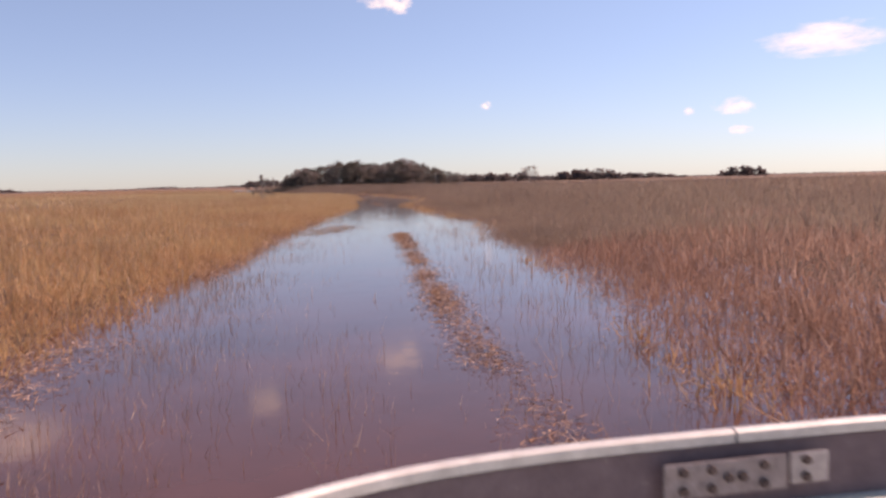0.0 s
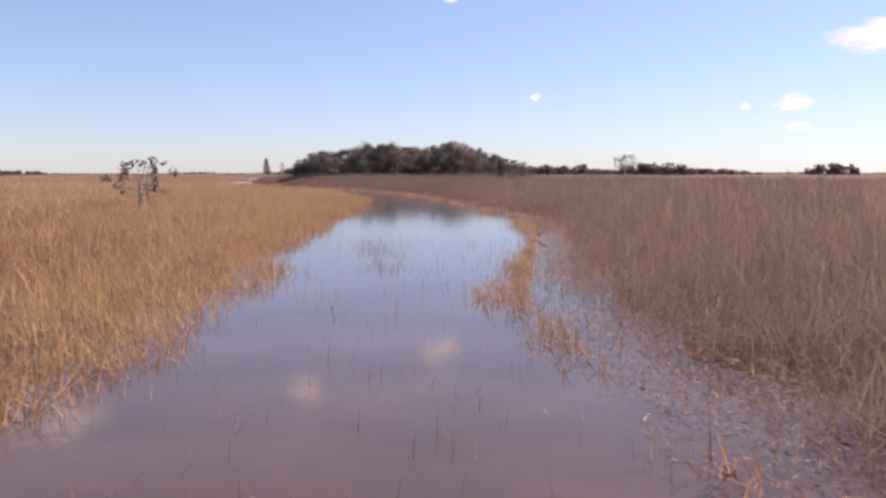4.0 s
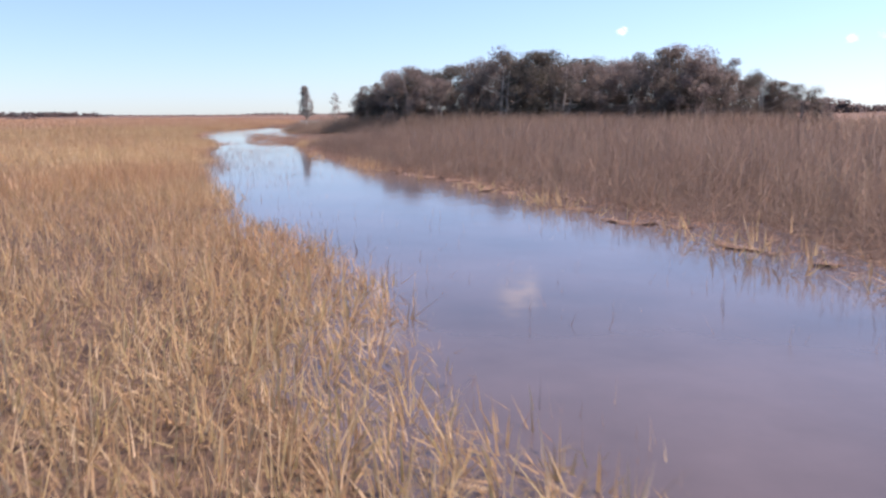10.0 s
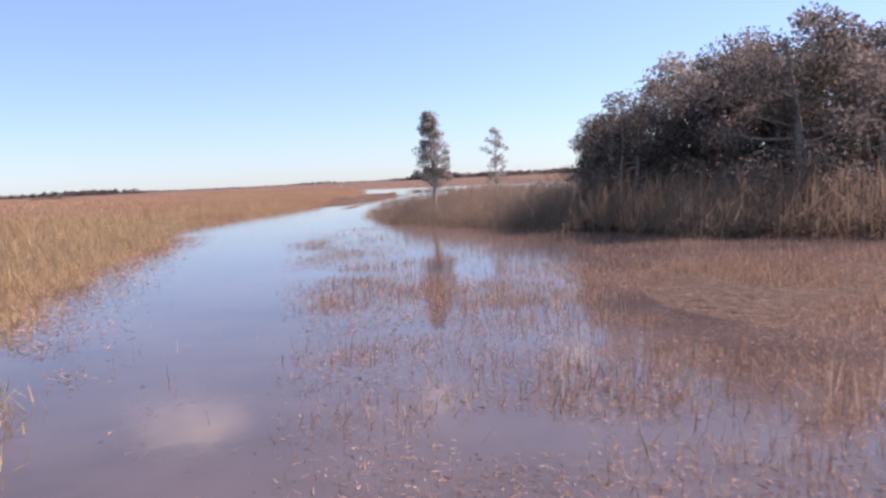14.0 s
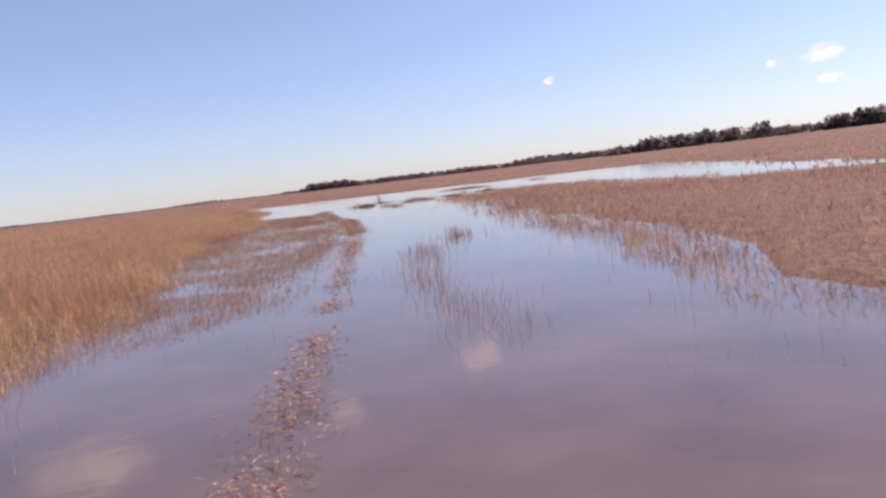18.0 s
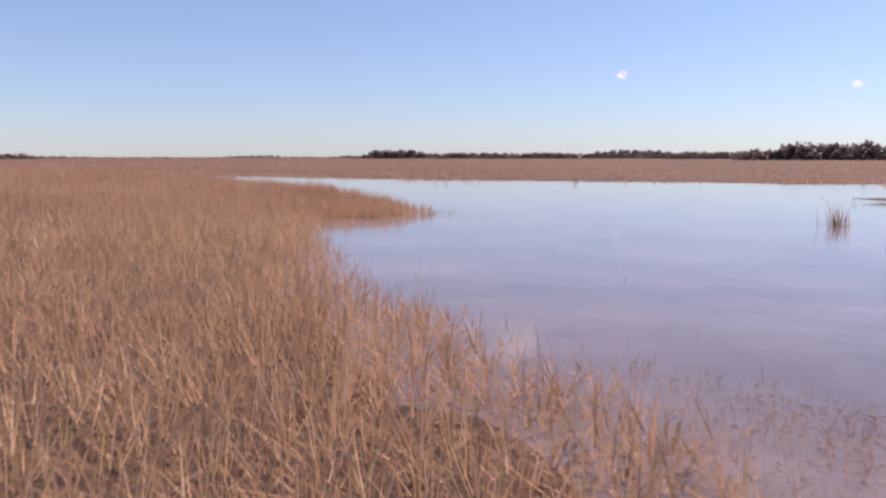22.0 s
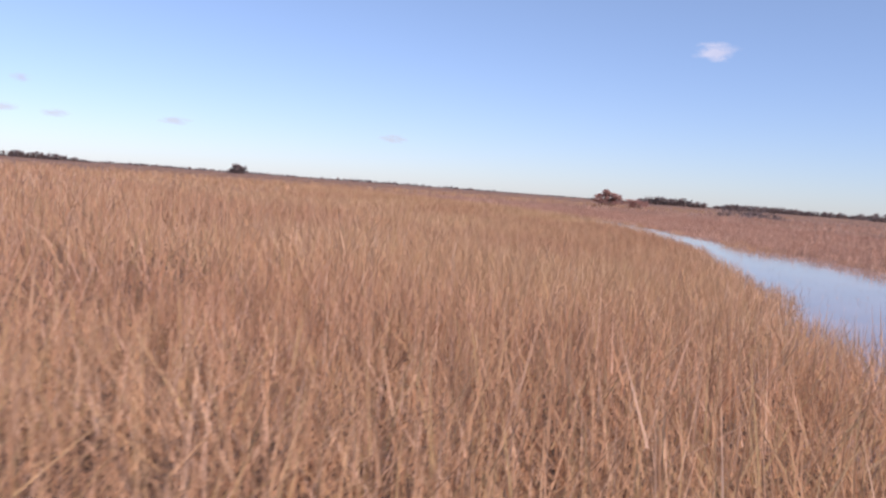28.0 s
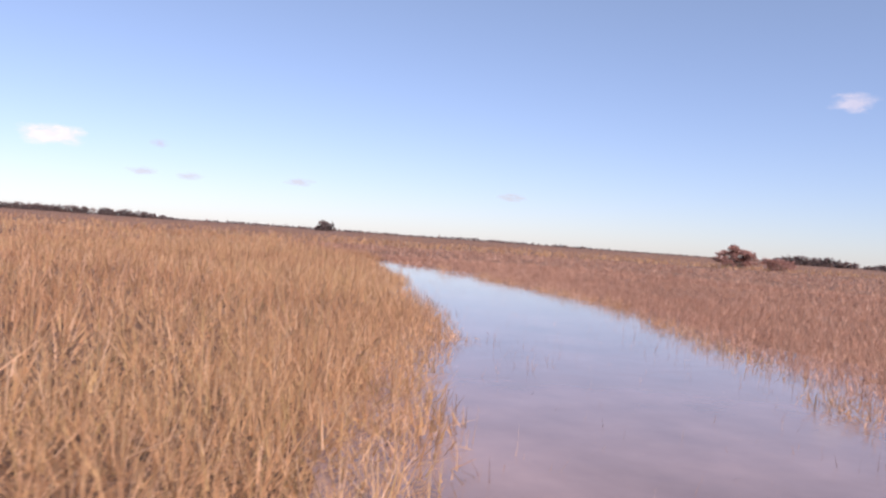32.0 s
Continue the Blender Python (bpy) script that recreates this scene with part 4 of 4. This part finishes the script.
START, END = (0, 60), (-60, 330)
CLOUDS = [(33.6, 7.7, 340, 95, START), (28.5, 4.2, 115, 50, START), (28.9, 2.8, 70, 26, START), (25.7, 4.1, 36, 24, START), (12.2, 5.0, 36, 26, START), (5.1, 12.0, 120, 60, START),
          (-20.6, 15.3, 400, 140, END), (-2.8, 15.1, 150, 80, END), (7.5, 12.4, 110, 65, END), (-41.5, 9.6, 130, 55, END),
          (-92.0, 4.3, 190, 60, END), (-86.7, 2.8, 90, 24, END), (-83.8, 2.7, 90, 20, END), (-76.7, 2.9, 110, 22, END), (-62.4, 2.9, 90, 24, END), (-85.7, 4.6, 60, 24, END)]
for k, (ra, ua, wide, high, origin) in enumerate(CLOUDS):
    cloud(200 + k, ra, ua, wide, high, origin, M_CLOUD if k < 9 or k == 10 else M_CLOUD_THIN if k == 9 else M_CLOUD_GREY)


# ---- reed clumps in the lake ----
def reed_clump(seed, count, spread, high):
    global rng
    rng = np.random.default_rng(seed)
    a, d = rng.uniform(0, 2 * np.pi, count), spread * np.abs(rng.normal(0, 0.5, count))
    v, f = blades(d * np.cos(a) * 1.4, d * np.sin(a), np.full(count, -0.1), high * rng.uniform(0.4, 1.0, count), rng.uniform(0.008, 0.018, count), 0.3, 3)
    return tagged(new("reed_clump", arrays_mesh("reed_clump", v, f, M_WEED)), "small clump of brown reeds standing in open water", "reeds", group="reed clumps in the lake", kind="stuff")


for k, (px, py, count, spread, high) in enumerate(((-17.5, 281.5, 160, 0.8, 0.5), (-14.7, 272.5, 120, 0.6, 0.4), (-15.6, 290.5, 90, 0.35, 0.75), (-12.6, 279, 120, 0.8, 0.35),
                                                  (-14.2, 241.5, 110, 0.5, 0.5), (-11.3, 220.2, 60, 0.35, 0.4), (-9.0, 285, 120, 0.9, 0.4), (-6, 292, 130, 1.2, 0.35))):
    reed_clump(400 + k, count, spread, high).matrix_basis = pose(px, py, 0, 0, 0, 40 * k)


# ---- mud bars and drifted weed in the lake ----
def mud_bar(seed, long, wide, high, stems):
    """A low uneven ridge of mud and drifted weed with a few dead stalks."""
    global rng
    rng = np.random.default_rng(seed)
    top = new("mud_bar")
    around, rings = 28, 5
    a = np.linspace(0, 2 * np.pi, around, endpoint=False)
    rim_r = 0.75 + 0.5 * wobble(np.cos(a) * 3 + seed, np.sin(a) * 3, 1.0, 71)
    verts, faces = [(0, 0, high)], []
    for k in range(1, rings + 1):
        f = k / rings
        x, y = np.cos(a) * rim_r * f * long / 2, np.sin(a) * rim_r * f * wide / 2
        z = high * (1 - f ** 1.6) * (0.6 + 0.8 * wobble(x * 4 + seed, y * 4, 0.8, 72)) - 0.06 * f
        verts += list(zip(x, y, z))
    for j in range(around):
        n = (j + 1) % around
        faces.append((0, 1 + j, 1 + n, 1 + n))
        for k in range(rings - 1):
            o = 1 + k * around
            faces.append((o + j, o + around + j, o + around + n, o + n))
    bm = bmesh.new()
    vs = [bm.verts.new(v) for v in verts]
    for f in faces:
        bm.faces.new([vs[i] for i in dict.fromkeys(f)])
    for f in bm.faces:
        f.smooth = True
    part("mud", bm, M_GROUND, top)
    x, y = rng.normal(0, 0.2 * long, stems), rng.normal(0, 0.2 * wide, stems)
    v, f = blades(x, y, np.full(stems, -0.02), rng.uniform(0.06, 0.3, stems), rng.uniform(0.006, 0.014, stems), 0.7, 3)
    tagged(mesh_part("stalks", arrays_mesh("stalks", v, f, M_WEED), top), "dead brown stalks", kind="stuff")
    return tagged(top, "low dark mud bar with dead stalks in the lake", "mud bar", group="mud bars in the lake")


for k, (px, py, long, wide, high, turn) in enumerate(((-19.4, 276.2, 1.3, 0.35, 0.05, -15), (-16.6, 279.3, 2.3, 1.0, 0.2, -50), (-15.4, 274.8, 1.0, 0.3, 0.05, -20), (-14.9, 273.4, 1.2, 0.3, 0.05, -40),
                                                      (-15.6, 285.2, 3.4, 0.5, 0.06, -28), (-12.8, 283.3, 3.4, 0.5, 0.06, -35), (-10.3, 282.0, 2.8, 0.5, 0.07, -10), (-12.6, 278, 2.6, 0.45, 0.06, -10),
                                                      (-10.4, 278.4, 2.2, 0.5, 0.08, 10), (-6.6, 301, 9.0, 2.0, 0.09, -62), (-7.2, 284.2, 2.6, 0.6, 0.1, 5),
                                                      (-13.0, 282.6, 3.6, 0.5, 0.05, -2), (-13.6, 278.2, 3.0, 0.5, 0.05, -38), (-7.6, 299.2, 7.5, 1.6, 0.07, -6), (0.6, 303.6, 3.4, 0.9, 0.07, -40), (-19.7, 276.0, 1.6, 0.35, 0.05, -35), (-18.5, 266.6, 0.9, 0.2, 0.04, -60))):
    mud_bar(500 + k, long, wide, high, int(60 + 40 * long)).matrix_basis = pose(px, py, 0, 0, 0, turn)


# ---- airboat ----
M_ALU = surface("aluminium", lambda t: ramp(t, [(0.3, (0.44, 0.43, 0.41)), (0.7, (0.62, 0.61, 0.58))], noise_at(t, 14.0)), 0.5, 0.25, (60.0, 0.15, 0.004))
M_SKIN = surface("dark hull", lambda t: ramp(t, [(0.35, (0.13, 0.085, 0.09)), (0.62, (0.18, 0.125, 0.13)), (0.74, (0.32, 0.27, 0.26))], noise_at(t, 9.0, 6.0, 0.7)), 0.6, 0.0, (40.0, 0.2, 0.004))
M_DECK = surface("worn deck paint", lambda t: mixed(t, ramp(t, [(0.62, (0, 0, 0)), (0.7, (1, 1, 1))], noise_at(t, 16.0, 8.0, 0.7)),
                 ramp(t, [(0.3, (0.50, 0.52, 0.44)), (0.6, (0.62, 0.64, 0.58)), (0.75, (0.50, 0.42, 0.30))], noise_at(t, 2.2, 5.0)), (0.80, 0.80, 0.76)), 0.5, 0.0, (30.0, 0.2, 0.004))
M_STEEL = surface("dull steel", lambda t: ramp(t, [(0.3, (0.20, 0.165, 0.165)), (0.7, (0.33, 0.285, 0.28))], noise_at(t, 30.0)), 0.6, 0.2)
M_PLATE = surface("scuffed plate", lambda t: ramp(t, [(0.3, (0.30, 0.27, 0.27)), (0.7, (0.44, 0.40, 0.39))], noise_at(t, 25.0)), 0.5, 0.2)
M_BOLT = surface("rusty bolt", lambda t: ramp(t, [(0.3, (0.07, 0.05, 0.05)), (0.7, (0.15, 0.11, 0.1))], noise_at(t, 60.0)), 0.6, 0.6)
HALF, RAIL_Z, DECK_Z, BACK = 1.75, 0.87, 0.66, -3.4


def bow_line(u):
    return -0.9 * (1 - (1 - min(abs(u) / HALF, 1) ** 3.2) ** (1 / 2.2))


def rim(shrink=0.0):
    """The plan of the boat's edge from the left stern round the bow to the right stern."""
    us = [HALF * math.sin(math.pi / 2 * k / 26) for k in range(-26, 27)]
    pts = [(-HALF, BACK), (-HALF, -2.2)] + [(u, bow_line(u)) for u in us] + [(HALF, -2.2), (HALF, BACK)]
    k = (HALF - shrink) / HALF
    return [(x * k, y - shrink if y > BACK + 0.01 else y + shrink) for x, y in pts]


def wall_between(bm, low, low_z, high, high_z):
    a = [bm.verts.new((x, y, low_z)) for x, y in low]
    b = [bm.verts.new((x, y, high_z)) for x, y in high]
    for k in range(len(a) - 1):
        bm.faces.new((a[k], a[k + 1], b[k + 1], b[k]))
    return a, b


def gunwale(points):
    """A rounded rail swept along the plan."""
    bm = bmesh.new()
    prof = [(-0.022, -0.022), (-0.022, 0.008), (-0.013, 0.016), (0.011, 0.016), (0.022, 0.008), (0.022, -0.022)]
    rings = []
    for i, (x, y) in enumerate(points):
        a, b = Vector(points[max(i - 1, 0)]), Vector(points[min(i + 1, len(points) - 1)])
        t = (b - a).normalized()
        nrm = Vector((-t.y, t.x))
        rings.append([bm.verts.new((x + nrm.x * u, y + nrm.y * u, RAIL_Z + w)) for u, w in prof])
    for a, b in zip(rings[:-1], rings[1:]):
        for k in range(len(prof)):
            j = (k + 1) % len(prof)
            bm.faces.new((a[k], b[k], b[j], a[j]))
    bm.faces.new(rings[0])
    bm.faces.new(rings[-1][::-1])
    bmesh.ops.recalc_face_normals(bm, faces=bm.faces)
    return bm


boat = tagged(new("airboat"), "flat-bottomed airboat bow with pale worn deck and aluminium rail", "boat")
boat.matrix_basis = pose(1.67, 10.16, 0, 0, 0, 3.0)
bm = bmesh.new()
wall_between(bm, rim(0.25), -0.12, rim(0.0), RAIL_Z - 0.03)
b_low = [bm.verts.new((x, y, -0.12)) for x, y in rim(0.25)]
bm.faces.new(b_low)
t_up = [bm.verts.new(c) for c in ((-HALF, BACK, RAIL_Z - 0.03), (HALF, BACK, RAIL_Z - 0.03), (HALF - 0.25, BACK + 0.25, -0.12), (0.25 - HALF, BACK + 0.25, -0.12))]
bm.faces.new(t_up)
bmesh.ops.recalc_face_normals(bm, faces=bm.faces)
part("hull", bm, M_SKIN, boat)
bm = bmesh.new()
wall_between(bm, rim(0.05), DECK_Z - 0.02, rim(0.02), RAIL_Z - 0.03)
part("bulwark", bm, M_SKIN, boat, "dark inner bulwark below the rail")
bm = bmesh.new()
d_up = [bm.verts.new((x, y, DECK_Z)) for x, y in rim(0.03)]
bm.faces.new(d_up)
ex = bmesh.ops.extrude_face_region(bm, geom=bm.faces[:])
for v in ex["geom"]:
    if isinstance(v, bmesh.types.BMVert):
        v.co.z -= 0.03
bmesh.ops.recalc_face_normals(bm, faces=bm.faces)
part("deck", bm, M_DECK, boat, "pale green worn and scratched deck")
edge = rim(0.01)
half_at = len(edge) // 2
for some in (edge[:half_at + 1], edge[half_at:]):
    some = [Vector(p) for p in some]
    joint = 1 if some[0].length < some[-1].length else -1
    some[0 if joint == 1 else -1].x += 0.004 * joint
    part("gunwale", gunwale([tuple(p) for p in some]), M_ALU, boat, "pale aluminium rail round the bow")


def block(w, d, h, bevel=0.004):
    bm = bmesh.new()
    bmesh.ops.create_cube(bm, size=1, matrix=Matrix.Diagonal((w, d, h, 1)))
    bmesh.ops.bevel(bm, geom=bm.edges[:], offset=bevel, segments=2, affect="EDGES")
    return bm


plate = part("bracket_plate", block(0.40, 0.012, 0.105), M_STEEL, boat, "dull steel plate bolted to the bulwark")
plate.matrix_basis = pose(-0.06, -0.075, RAIL_Z - 0.105)
plate2 = part("bracket_plate", block(0.13, 0.012, 0.095), M_PLATE, boat, "brighter aluminium plate bolted to the bulwark")
plate2.matrix_basis = pose(0.215, -0.075, RAIL_Z - 0.10)
for dx, dz in ((-0.2, 0.028), (-0.2, -0.028), (-0.11, 0.028), (-0.11, -0.028), (-0.055, 0.0), (-0.01, 0.0), (0.06, 0.028), (0.06, -0.028), (0.2, 0.026), (0.2, -0.026)):
    bm = bmesh.new()
    bmesh.ops.create_cone(bm, cap_ends=True, segments=6, radius1=0.016, radius2=0.013, depth=0.016, matrix=Matrix.Rotation(math.pi / 2, 4, "X"))
    bolt = part("bolt", bm, M_BOLT, plate2 if dx > 0.15 else plate)
    bolt.matrix_basis = pose(dx - (0.215 if dx > 0.15 else -0.06) + 0.0, -0.012, dz)
